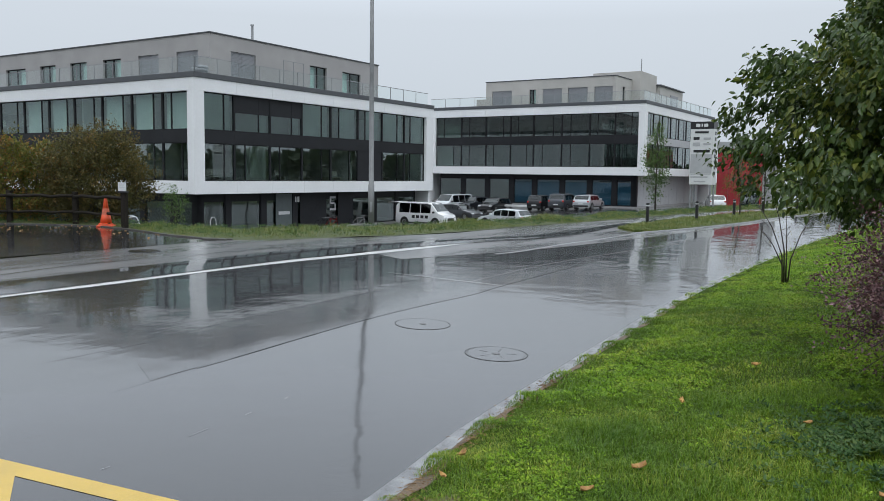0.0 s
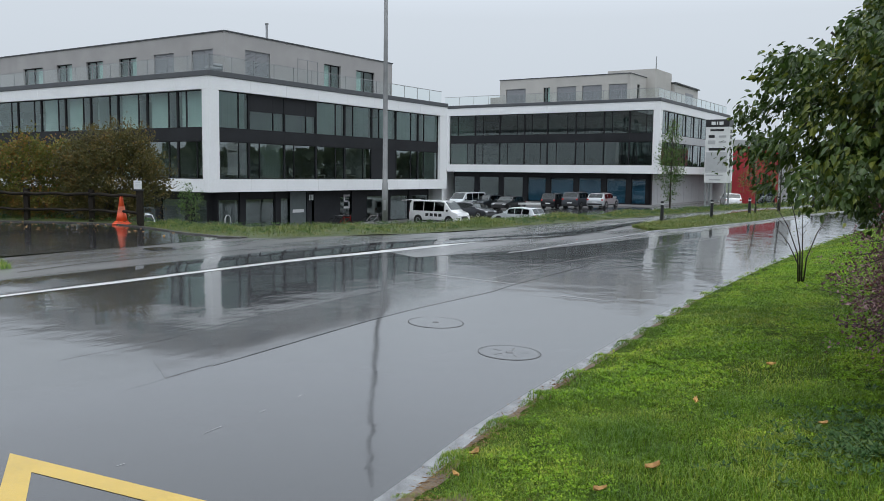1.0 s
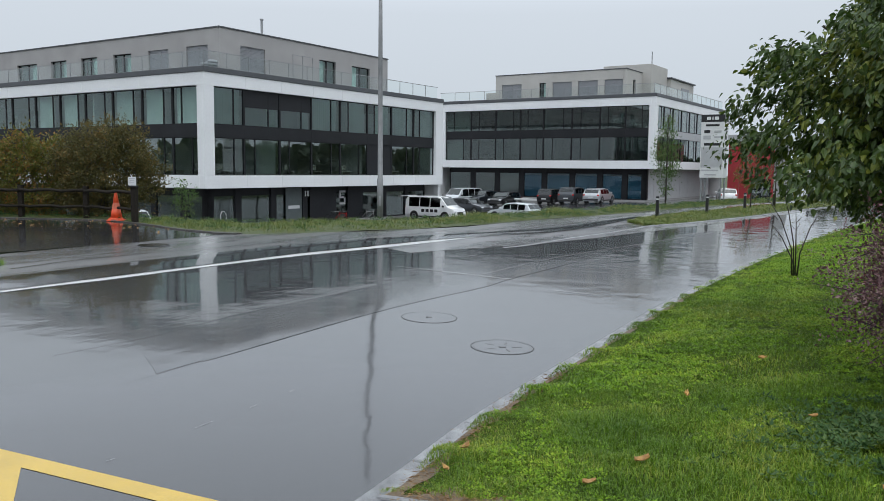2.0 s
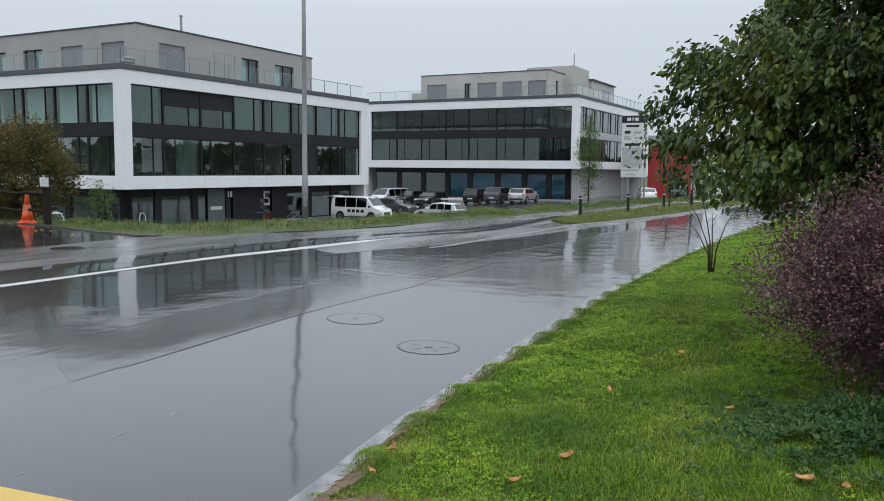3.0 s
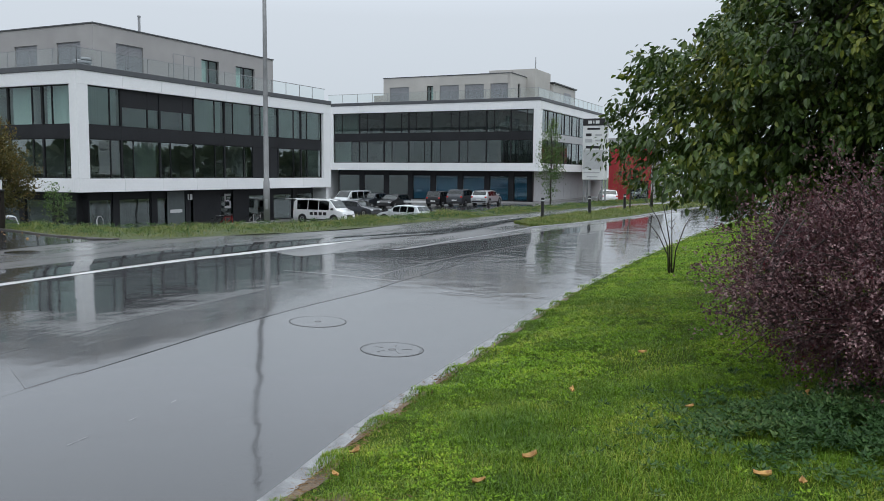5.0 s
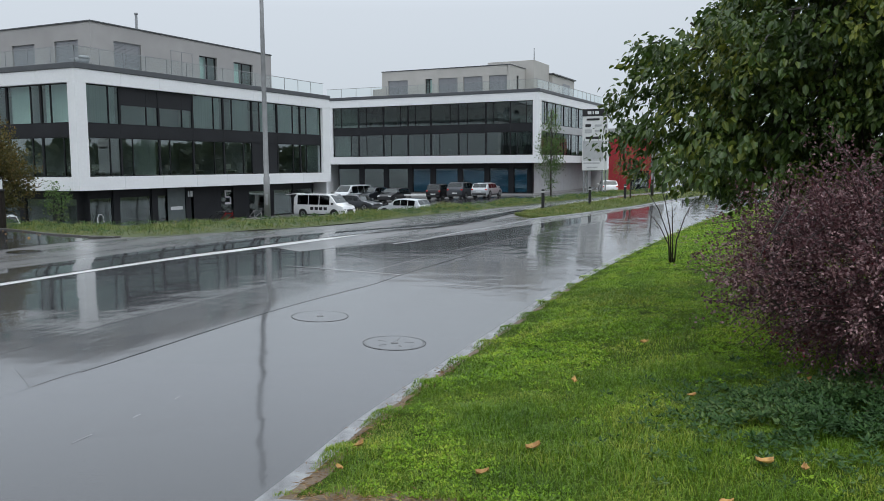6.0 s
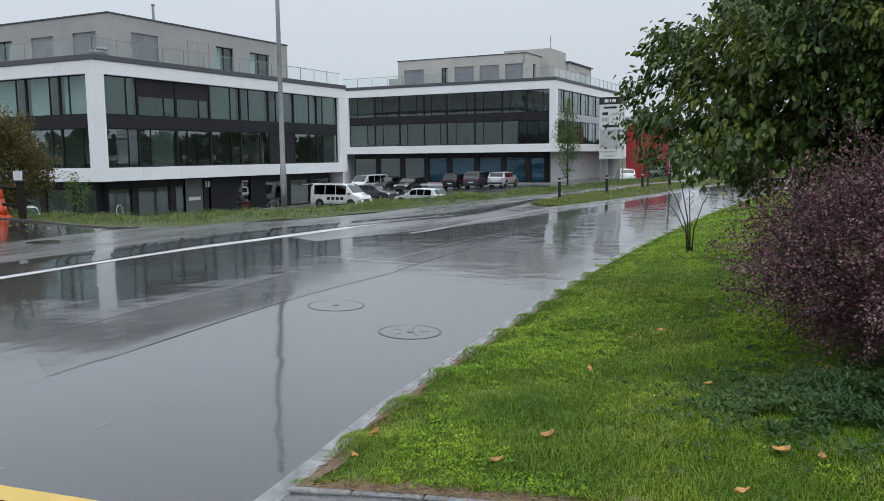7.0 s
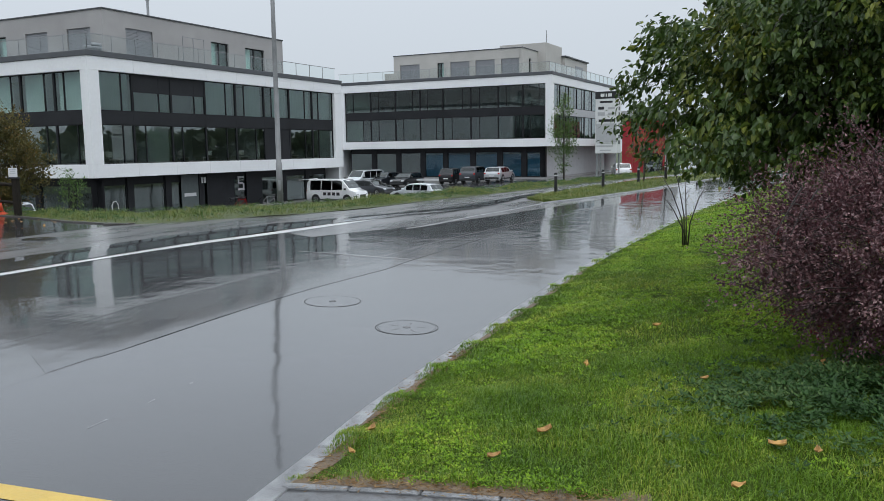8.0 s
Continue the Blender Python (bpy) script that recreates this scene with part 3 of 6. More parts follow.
# ---- office buildings ----
def office_building(name, label, origin, lx, ly, zg, zb, zl, s0, s1, zw, zt, mods_x, mods_y, render, setback, storey, pane_x, pane_y):
    """White-framed box on a recessed dark ground floor, with a set-back top storey. Side x lies along y = 0, side y along x = 0."""
    b = thing(name, Matrix.Translation(origin) @ pose(0, 0, 0, 0, 0, TURN), label, "office building", "office buildings")
    deep, inset = 0.5, 0.28

    def put(side, *r):
        a0, a1, d0, d1, z0, z1 = r
        return (a0, a1, d0, d1, z0, z1) if side == "x" else (d0, d1, a0, a1, z0, z1)

    # floors, roof and inner walls
    part("floor_slab", boxes((0.06, lx - 0.06, 0.06, ly - 0.06, zb + 0.05, zb + 0.35), (0.5, lx - 0.5, 0.5, ly - 0.5, s0 + 0.1, s1 - 0.1)), M_FLOOR, b)
    part("roof_slab", boxes((0.3, lx - 0.3, 0.3, ly - 0.3, zw + 0.05, zt - 0.02)), M_FLOOR, b)
    part("core_wall", boxes((7.5, lx - 7.0, 7.5, ly - 7.0, zg, zw)), M_INNER, b)
    part("cross_wall", boxes(*[(x, x + 0.12, 0.9, 7.5, zb + 0.36, zw) for x in (mods_x[2], mods_x[5])],
                             *[(0.9, 7.5, y, y + 0.12, zb + 0.36, zw) for y in (mods_y[2], mods_y[4], mods_y[6])]), M_INNER, b)
    part("rear_wall", boxes((lx - 0.3, lx, 0.3, ly, zg, zt - 0.01), (0.3, lx - 0.3, ly - 0.3, ly, zg, zt - 0.01)), M_WHITE, b)
    # white frame
    part("corner_column", boxes((0, mods_x[0], 0, mods_y[0], zl, zw), bevel=0.015), M_WHITE, b)
    part("end_column", boxes(put("x", mods_x[-1], lx, 0, deep, zl, zw), bevel=0.015), M_WHITE, b)
    part("end_column", boxes(put("y", mods_y[-1], ly, 0, deep, zl, zw), bevel=0.015), M_WHITE, b)
    for side, mods, length in (("x", mods_x, lx), ("y", mods_y, ly)):
        cuts = [0.0 if side == "x" else deep] + list(mods[1:-1]) + [length]
        for c0, c1 in zip(cuts, cuts[1:]):
            part("band_panel", boxes(put(side, c0 + 0.004, c1 - 0.004, 0, deep, zb, zl), bevel=0.006), M_WHITE, b)
            part("band_panel", boxes(put(side, c0 + 0.004, c1 - 0.004, 0, deep, zw, zt), bevel=0.006), M_WHITE, b)
        for c0, c1 in zip(mods, mods[1:]):
            part("spandrel", boxes(put(side, c0 + 0.004, c1 - 0.004, inset - 0.06, inset + 0.1, s0, s1)), M_SIGNGREY if (name == "far" and side == "x") else M_DARK, b)
    # windows
    rng = random.Random(7)
    for side, mods, panes in (("x", mods_x, pane_x), ("y", mods_y, pane_y)):
        for row, (z0, z1) in enumerate(((zl, s0), (s1, zw))):
            for i, (c0, c1) in enumerate(zip(mods, mods[1:])):
                what = panes[row][i % len(panes[row])]
                f = 0.06
                split = c0 + (0.30 if what in "cn" else 0.68) * (c1 - c0)
                bars = [put(side, c0, c0 + f * 1.7, inset - 0.05, inset + 0.08, z0, z1), put(side, c1 - f * 0.6, c1, inset - 0.05, inset + 0.08, z0, z1),
                        put(side, c0 + f * 1.7, c1 - f * 0.6, inset - 0.02, inset + 0.08, z0, z0 + f), put(side, c0 + f * 1.7, c1 - f * 0.6, inset - 0.02, inset + 0.08, z1 - f, z1),
                        put(side, split, split + f, inset - 0.02, inset + 0.08, z0 + f, z1 - f)]
                win = part("window", boxes(*bars), M_FRAME, b)
                g = M_SHOP if name == "far" else M_DGLASS if row == 0 else M_GLASS
                if what == "p":
                    part("closed_blind", boxes(put(side, c0 + f * 1.7, c1 - f * 0.6, inset - 0.015, inset - 0.003, z0 + f, z1 - f)), M_DARK, win, "dark closed panel blind")
                    continue
                for p0, p1 in ((c0 + f * 1.7, split), (split + f, c1 - f * 0.6)):
                    pane = part("pane", boxes(put(side, p0, p1, inset + 0.01, inset + 0.025, z0 + f, z1 - f)), g, win)
                    pane.visible_shadow = False
                if what == "b":
                    zh = z0 + 0.52 * (z1 - z0)
                    part("lowered_blind", boxes(put(side, c0 + f * 1.7, c1 - f * 0.6, inset - 0.012, inset + 0.006, zh, z1 - f)), M_DARK, win, "dark half-lowered blind")
                if what in "cbw":
                    # folded curtain inside; in a few bays it stands in for light in the glass
                    bm = bmesh.new()
                    k0, k1 = (split + 0.1, c1 - 0.1) if what != "w" else (c0 + 0.2, c1 - 0.1)
                    k0 += rng.uniform(0, 0.3)
                    n = 44
                    cols = []
                    for j in range(n + 1):
                        a = k0 + (k1 - k0) * j / n
                        d = inset + 0.22 + 0.03 * math.sin(j * 1.9) + 0.015 * math.sin(j * 0.7)
                        lo, hi = (a, d, z0 + 0.05), (a, d, z1 - 0.02)
                        if side == "y":
                            lo, hi = (d, a, z0 + 0.05), (d, a, z1 - 0.02)
                        cols.append((bm.verts.new(lo), bm.verts.new(hi)))
                    for q, r in zip(cols, cols[1:]):
                        bm.faces.new((q[0], r[0], r[1], q[1]))
                    bmesh.ops.solidify(bm, geom=bm.faces[:], thickness=0.008)
                    part("curtain", bm, M_CURTAIN, win, "pale floor-length curtain", smooth=True)
                elif what in "nd":
                    a = c0 + rng.uniform(0.5, 1.2)
                    zf = zb + 0.35 if row == 0 else s1 - 0.1
                    part("desk", boxes(put(side, a, a + 1.5, 1.1, 1.9, zf + 0.72, zf + 0.76), put(side, a + 0.05, a + 0.1, 1.15, 1.85, zf, zf + 0.72),
                                       put(side, a + 1.4, a + 1.45, 1.15, 1.85, zf, zf + 0.72), put(side, a + 0.45, a + 1.0, 1.2, 1.23, zf + 0.85, zf + 1.2)), M_DESK, win)
    # recessed ground floor
    rec = 1.1
    part("plinth", boxes((rec - 0.1, lx - 0.2, rec - 0.1, ly - 0.3, zg - 1.4, zg + 0.12)), M_CONCRETE, b)
    for side, mods in (("x", mods_x), ("y", mods_y)):
        for i, (c0, c1) in enumerate(zip(mods, mods[1:])):
            c0 = max(c0, rec)
            part("pier", boxes(put(side, c0, c0 + 0.5, rec, rec + 0.4, zg + 0.12, zb + 0.04)), M_SIGNGREY if (name == "far" and side == "x" and i) else M_DARK, b)
            if name == "far" and side == "x":
                for a, e in ((c0 + 0.505, (c0 + 0.5 + c1) / 2 - 0.006), ((c0 + 0.5 + c1) / 2 + 0.006, c1 - 0.006)):
                    part("cladding_panel", boxes(put(side, a, e, rec + 0.02, rec + 0.1, zg + 0.14, zb), bevel=0.006), M_SIGNGREY, b)
                continue
            gl = part("shop_window", boxes(put(side, c0 + 0.5, c0 + 0.58, rec + 0.05, rec + 0.15, zg + 0.2, zb), put(side, c1 - 0.08, c1, rec + 0.05, rec + 0.15, zg + 0.2, zb),
                                           put(side, c0 + 0.58, c1 - 0.08, rec + 0.05, rec + 0.15, zg + 0.12, zg + 0.2), put(side, c0 + 0.58, c1 - 0.08, rec + 0.05, rec + 0.15, zb - 0.55, zb - 0.45)), M_FRAME, b)
            pn = part("pane", boxes(put(side, c0 + 0.58, c1 - 0.08, rec + 0.09, rec + 0.11, zg + 0.2, zb - 0.55)), M_BLUEGLASS if (name == "far" and i < 5) else M_SHOP, gl)
            pn.visible_shadow = False
            if name == "far" and i < 5:
                part("window_film", boxes(put(side, c0 + 0.62, c1 - 0.12, rec + 0.20, rec + 0.22, zg + 0.25, zb - 0.75)), M_FILM, gl, "blue printed film behind the glass")
            part("fascia", boxes(put(side, c0 + 0.58, c1 - 0.08, rec + 0.07, rec + 0.13, zb - 0.45, zb + 0.02)), M_DARK, gl)
    # roof edge
    part("roof_edge", boxes((-0.06, lx + 0.02, -0.06, ly + 0.02, zt + 0.0, zt + 0.33), bevel=0.02), M_EAVE, b, "dark grey metal roof edge")
    zr = zt + 0.33
    # glass balustrade
    rail = part("balustrade", boxes((0.35, lx - 0.4, 0.33, 0.37, zr + 0.98, zr + 1.02), (0.33, 0.37, 0.38, ly - 0.4, zr + 0.98, zr + 1.02)), M_STEEL, b, "glass balustrade with a thin steel rail")
    post = boxes((-0.018, 0.018, -0.018, 0.018, zr, zr + 0.98))
    post_me = mesh_of(post, "baluster", M_STEEL)
    for side, length in (("x", lx), ("y", ly)):
        n = int(length / 1.9)
        for i in range(n):
            a, a2 = 0.35 + (length - 0.8) * i / n, 0.35 + (length - 0.8) * (i + 1) / n
            o = new("baluster", post_me)
            o.parent = rail
            o.location = (a, 0.35, 0) if side == "x" else (0.35, a, 0)
            g = part("glass_panel", boxes(put(side, a + 0.03, a2 - 0.03, 0.345, 0.357, zr + 0.06, zr + 0.97)), M_CLEAR, rail)
            g.visible_shadow = False
    return b, zr


def opening_wall(bm, side, off, thick, a0, a1, z0, z1, holes):
    """A wall along one side with rectangular holes (start, end, bottom, top)."""
    def put(p0, p1, q0, q1):
        if p1 - p0 > 1e-3 and q1 - q0 > 1e-3:
            box(bm, *((p0, p1, off, off + thick, q0, q1) if side == "x" else (off, off + thick, p0, p1, q0, q1)))
    at = a0
    for h0, h1, hz0, hz1 in sorted(holes):
        put(at, h0, z0, z1)
        put(h0, h1, z0, hz0)
        put(h0, h1, hz1, z1)
        at = h1
    put(at, a1, z0, z1)


def top_storey(b, x0, x1, y0, y1, z0, z1, holes_x, holes_y, material):
    """A set-back storey with shuttered windows and glass doors; holes are (start, end, bottom, top, kind)."""
    bm = bmesh.new()
    opening_wall(bm, "x", y0, 0.35, x0, x1, z0, z1, [h[:4] for h in holes_x])
    opening_wall(bm, "y", x0, 0.35, y0 + 0.35, y1, z0, z1, [h[:4] for h in holes_y])
    box(bm, x1 - 0.3, x1, y0 + 0.35, y1, z0, z1)
    box(bm, x0 + 0.35, x1 - 0.3, y1 - 0.3, y1, z0, z1)
    part("upper_wall", bm, material, b)
    part("upper_roof", boxes((x0 - 0.06, x1 + 0.06, y0 - 0.06, y1 + 0.06, z1, z1 + 0.09), bevel=0.015), M_EAVE, b)
    part("inner_wall", boxes((x0 + 3, x0 + 3.1, y0 + 3, y1 - 0.5, z0, z1 - 0.1), (x0 + 3.1, x1 - 0.5, y0 + 3, y0 + 3.1, z0, z1 - 0.1)), M_INNER, b)
    for side, off, holes in (("x", y0, holes_x), ("y", x0, holes_y)):
        def put(p0, p1, d0, d1, q0, q1):
            return (p0, p1, off + d0, off + d1, q0, q1) if side == "x" else (off + d0, off + d1, p0, p1, q0, q1)
        for h0, h1, q0, q1, kind in holes:
            m = (h0 + h1) / 2
            fr = part("window", boxes(put(h0, h0 + 0.06, 0.14, 0.22, q0, q1), put(h1 - 0.06, h1, 0.14, 0.22, q0, q1), put(h0 + 0.06, h1 - 0.06, 0.14, 0.22, q0, q0 + 0.06),
                                      put(h0 + 0.06, h1 - 0.06, 0.14, 0.22, q1 - 0.06, q1), put(m - 0.04, m + 0.04, 0.14, 0.22, q0 + 0.06, q1 - 0.06)), M_FRAME, b)
            g = part("pane", boxes(put(h0 + 0.06, h1 - 0.06, 0.17, 0.185, q0 + 0.06, q1 - 0.06)), M_GLASS, fr)
            g.visible_shadow = False
            if kind == "s":
                n = int((q1 - q0) / 0.085)
                part("roller_shutter", boxes(*[put(h0 + 0.02, h1 - 0.02, 0.08 + 0.012 * (k % 2), 0.11, q0 + k * (q1 - q0) / n + 0.005, q0 + (k + 1) * (q1 - q0) / n - 0.006) for k in range(n)]), M_SHUTTER, fr, "closed grey slatted shutter")
            else:
                part("curtain", boxes(put(h0 + 0.1, h0 + 0.1 + 0.35 * (h1 - h0), 0.3, 0.33, q0 + 0.05, q1)), M_CURTAIN, fr)


mx1 = [0.80, 3.45, 6.70, 9.88, 13.05, 16.30, 19.45, 22.58, 25.62]
my1 = [0.66, 3.17, 6.14, 9.19, 12.2, 15.15, 18.16, 21.2, 24.2, 27.2, 30.2, 33.2]
# side x, upper row: the last three curtains stand in for pale reflections
near, zr1 = office_building("near", "white-framed three-storey office building with dark glazing and grey top storey", B1, 26.75, 33.9, -1.9, 0.81, 1.62, 4.0, 4.78, 7.11, 7.9,
                            mx1, my1, M_RENDER, 3.2, 3.0, ("dcnddpdc", "wbbwccwc"), ("nncnnnnnnnn", "wccnccnnnnn"))
near.name = "office_building"
top_storey(near, 3.2, 21.4, 2.1, 33.0, zr1, 11.15,
           [(5.0, 7.3, zr1 + 0.15, 10.2, "s"), (12.9, 14.8, zr1 + 0.15, 10.2, "d"), (16.7, 19.0, zr1 + 0.15, 10.15, "d")],
           [(3.2, 5.3, zr1 + 0.15, 10.12, "s"), (7.1, 9.2, zr1 + 0.15, 10.1, "s"), (11.1, 13.1, zr1 + 0.15, 10.08, "d"), (15.0, 17.0, zr1 + 0.15, 10.08, "d"),
            (18.8, 20.8, zr1 + 0.15, 10.08, "d"), (22.7, 25.4, zr1 + 0.15, 10.05, "d")], M_RENDER)
bm = bmesh.new()
tube(bm, [(9.5, 4.6, 11.2), (9.5, 4.6, 12.75)], 0.09, 10)
tube(bm, [(9.5, 4.6, 12.75), (9.5, 4.6, 12.85)], 0.13, 10)
part("flue", bm, M_STEEL, near, "thin steel flue pipe")
part("roof_vent", boxes((10.1, 11.0, 4.4, 5.2, 11.2, 11.62), bevel=0.02), M_RENDER, near)
part("terrace_screen", boxes((9.1, 11.2, 1.2, 1.23, 10.02, 10.06), (9.1, 9.14, 1.2, 1.23, zr1, 10.02), (10.1, 10.14, 1.2, 1.23, zr1, 10.02), (11.16, 11.2, 1.2, 1.23, zr1, 10.02)), M_STEEL, near, "light steel terrace screen frame")

mx2 = [0.75, 3.4, 6.4, 9.4, 12.4, 15.4, 18.4, 21.4, 24.4]
my2 = [0.70, 3.2, 5.95, 9.1, 12.4, 15.2, 18.3, 21.5, 24.9]
# side y, last bay: pale curtains stand in for light showing through the glass
far, zr2 = office_building("far", "white-framed office building with dark glass storeys and light top storey", B2, 27.0, 26.2, -0.95, 2.37, 3.2, 5.64, 6.43, 8.75, 9.58,
                           mx2, my2, M_RENDER_B, 2.2, 3.0, ("wwwwwwww", "wwwwwwww"), ("dnddnddc", "nddndndw"))
far.name = "office_building"
top_storey(far, 2.2, 16.5, 4.0, 19.5, zr2, 12.72, [(4.2, 5.0, zr2 + 0.2, 11.8, "d")],
           [(4.25, 6.4, zr2 + 0.2, 11.7, "s"), (7.15, 9.4, zr2 + 0.2, 11.7, "s"), (10.1, 12.4, zr2 + 0.2, 11.7, "s"), (13.2, 14.0, zr2 + 0.2, 11.7, "d"), (16.2, 18.7, zr2 + 0.2, 11.7, "s")], M_RENDER_B)
part("stair_tower", boxes((7.0, 12.5, 3.0, 8.5, zr2, 13.7), bevel=0.02), M_RENDER_B, far)
part("side_wing", boxes((12.5, 21.5, 2.6, 9.5, zr2, 12.6), bevel=0.02), M_RENDER_B, far)
part("wing_roof", boxes((12.3, 21.7, 2.4, 9.7, 12.6, 12.75), bevel=0.02), M_EAVE, far)
part("wing_window", boxes((16.5, 19.5, 2.55, 2.6, zr2 + 0.3, 11.9)), M_SHUTTER, far)
part("low_annex", boxes((3.0, 9.0, 19.56, 21.2, zr2, 10.95), bevel=0.02), M_RENDER_B, far)
bm = bmesh.new()
tube(bm, [(10, 4.0, 13.7), (10, 4.0, 15.4)], [0.07, 0.05], 8)
part("mast", bm, M_STEEL, far, "thin rooftop mast")


# ---- kerbs and road markings ----
def stones_along(name, label, pts, start, end, width, height, length, z=0.0, stone=None):
    """A row of single kerb stones along a curve, from start to end metres along it."""
    base = thing(name, Matrix.Identity(4), label, "kerb", kind="structure")
    c = curve_pts(pts, 600)
    s = np.r_[0, np.cumsum(np.linalg.norm(np.diff(c, axis=0), axis=1))]
    me = mesh_of(boxes((-length / 2 + 0.005, length / 2 - 0.005, -width / 2, width / 2, -0.12, height), bevel=0.010), "kerb_stone", stone or M_KERB)
    at = start
    rng = random.Random(3)
    while at < end:
        a, b = [np.array([np.interp(q, s, c[:, k]) for k in (0, 1)]) for q in (at, at + length)]
        o = new("kerb_stone", me)
        o.parent = base
        m, d = (a + b) / 2, b - a
        o.matrix_basis = pose(m[0], m[1], z + rng.uniform(-0.004, 0.004), rng.uniform(-0.6, 0.6), 0, math.degrees(math.atan2(d[1], d[0])))
        at += length
    return base


def settle_on_road(name):
    for o in bpy.data.objects[name].children:
        o.location.z = road_z(o.location.x, o.location.y) + (0.006 if o.location.y > 29.5 else -0.027)


def kerb_len(pts, y):
    c = curve_pts(pts, 600)
    s = np.r_[0, np.cumsum(np.linalg.norm(np.diff(c, axis=0), axis=1))]
    return float(np.interp(y, c[:, 1], s))


KERB_MID = [(x + 0.05, y - 0.024) for x, y in KERB]
stones_along("kerb_1", "flush wet granite kerb between road and lawn", KERB_MID, kerb_len(KERB_MID, -44.0), kerb_len(KERB_MID, 72), 0.17, 0.030, 1.0)
stones_along("kerb_2", "low granite kerb leading to the grassy island", [(1.43, 21.46), (2.26, 22.48), (3.73, 24.91), (5.11, 26.86), (7.16, 30.08), (9.34, 32.36), (13.97, 37.95), (18.88, 44.75), (28.41, 55.88), (42.48, 71.08)],
             0.0, 57, 0.12, 0.035, 1.0, LOW + 0.012)
settle_on_road("kerb_2")
stones_along("kerb_3", "low stone edging between yard and verge", [(-22.66, 31.06), (-16.99, 30.77), (-13.22, 30.21), (-10.86, 28.51), (-8.50, 25.96), (-6.70, 24.64)], 0.0, 19, 0.11, 0.065, 0.9, LOW, M_DARKSTONE)
stones_along("kerb_4", "granite edging between footpath and lawn", [(-0.42, 5.17), (0.28, 4.74), (0.9, 4.36), (2.2, 3.52), (4, 2.4)], 0.0, 4.2, 0.065, 0.0, 0.5)
for o in list(bpy.data.objects["kerb_4"].children):
    d = o.rotation_euler.z
    za, zb = [lawn_at(o.location.x + k * math.cos(d), o.location.y + k * math.sin(d)) for k in (-0.25, 0.25)]
    o.location.z = (za + zb) / 2 + 0.004
    o.rotation_euler = (0, -math.atan2(zb - za, 0.5), d)


def ribbon(name, label, pts, width, material, z, n=60, category="road marking"):
    c = curve_pts(pts, n)
    d = np.gradient(c, axis=0)
    d /= np.linalg.norm(d, axis=1)[:, None]
    nrm = np.stack([-d[:, 1], d[:, 0]], 1)
    w = np.full(n, width)
    bm = bmesh.new()
    rows = []
    for i in range(n):
        e = w[i] / 2 * (1 + 0.05 * noise.noise((i * 0.9, 3, 1)))
        row = []
        for k in (-e, e):
            q = c[i] + nrm[i] * k
            row.append(bm.verts.new((*q, z if z > 0.10 else road_z(*q) + z)))
        rows.append(row)
    for r, q in zip(rows, rows[1:]):
        bm.faces.new((r[1], r[0], q[0], q[1]))
    bmesh.ops.recalc_face_normals(bm, faces=bm.faces[:])
    if sum(f.normal.z for f in bm.faces) < 0:
        bmesh.ops.reverse_faces(bm, faces=bm.faces[:])
    ob = part(name, bm, material)
    return tagged(ob, label, category, kind="structure")


ribbon("edge_line", "long white painted line along the road edge", [(-15.28, -0.94), (-12.13, 4.63), (-9.77, 8.68), (-7.15, 13.22), (-6.18, 14.72), (-5.04, 16.74), (-3.67, 18.87), (-2.08, 20.92), (-0.37, 23.30), (1.51, 26.15)], 0.40, M_LINE, 0.006, 120)
ribbon("cross_line", "worn white line across the road", [(-1.09, 17.07), (-0.25, 16.40), (0.73, 15.60), (1.15, 15.32)], 0.08, M_WORN, 0.004, 16)
ribbon("lane_line", "thin worn white line along the road", [(0.63, 15.86), (1.85, 18.06), (2.97, 19.83), (5.55, 23.30), (9.05, 28.10)], 0.035, M_WORN, 0.004, 30)
ribbon("stop_line", "short worn white mark on the road", [(1.85, 14.20), (2.53, 13.90)], 0.03, M_WORN, 0.006, 8)
ribbon("tar_joint", "dark tar joint along the road", [(-2.55, 8.49), (-2.23, 9.12), (-1.61, 10.41), (-1.02, 11.58), (-0.37, 12.70), (0.62, 14.25), (1.15, 15.32), (2.89, 18.43)], 0.020, M_TAR, 0.005, 90)
ribbon("tar_joint", "dark tar joint along the road", [(-4.22, 8.63), (-3.44, 9.90), (-2.83, 11.33), (-1.13, 14.37)], 0.012, M_TAR, 0.007, 40)
ribbon("path_joint", "dark wet joint along the path edge", [(-8.39, 15.56), (-7.65, 17.61), (-6.12, 19.64), (-5.22, 20.92), (-4.08, 22.57), (-1.13, 25.11), (1.79, 27.85)], 0.06, M_TAR, LOW + 0.046, 60)
ribbon("path_joint", "dark wet joint along the path edge", [(1.60, 25.87), (3.78, 27.56), (6.89, 30.49)], 0.12, M_TAR, LOW + 0.05, 30)
for a, b in (((-1.99, 6.39), (-1.90, 6.59)), ((-1.69, 6.99), (-1.65, 7.08)), ((-2.38, 5.63), (-2.34, 5.69)), ((-1.45, 7.52), (-1.42, 7.59))):
    ribbon("chalk_mark", "short faint white scratch on the asphalt", [a, ((a[0] + b[0]) / 2, (a[1] + b[1]) / 2), b], 0.006, M_WORN, 0.003, 6)
ribbon("fine_joint", "hairline joint running on along the road", [(-2.56, 8.49), (-2.80, 8.00), (-3.05, 7.50)], 0.005, M_TAR, 0.003, 24)
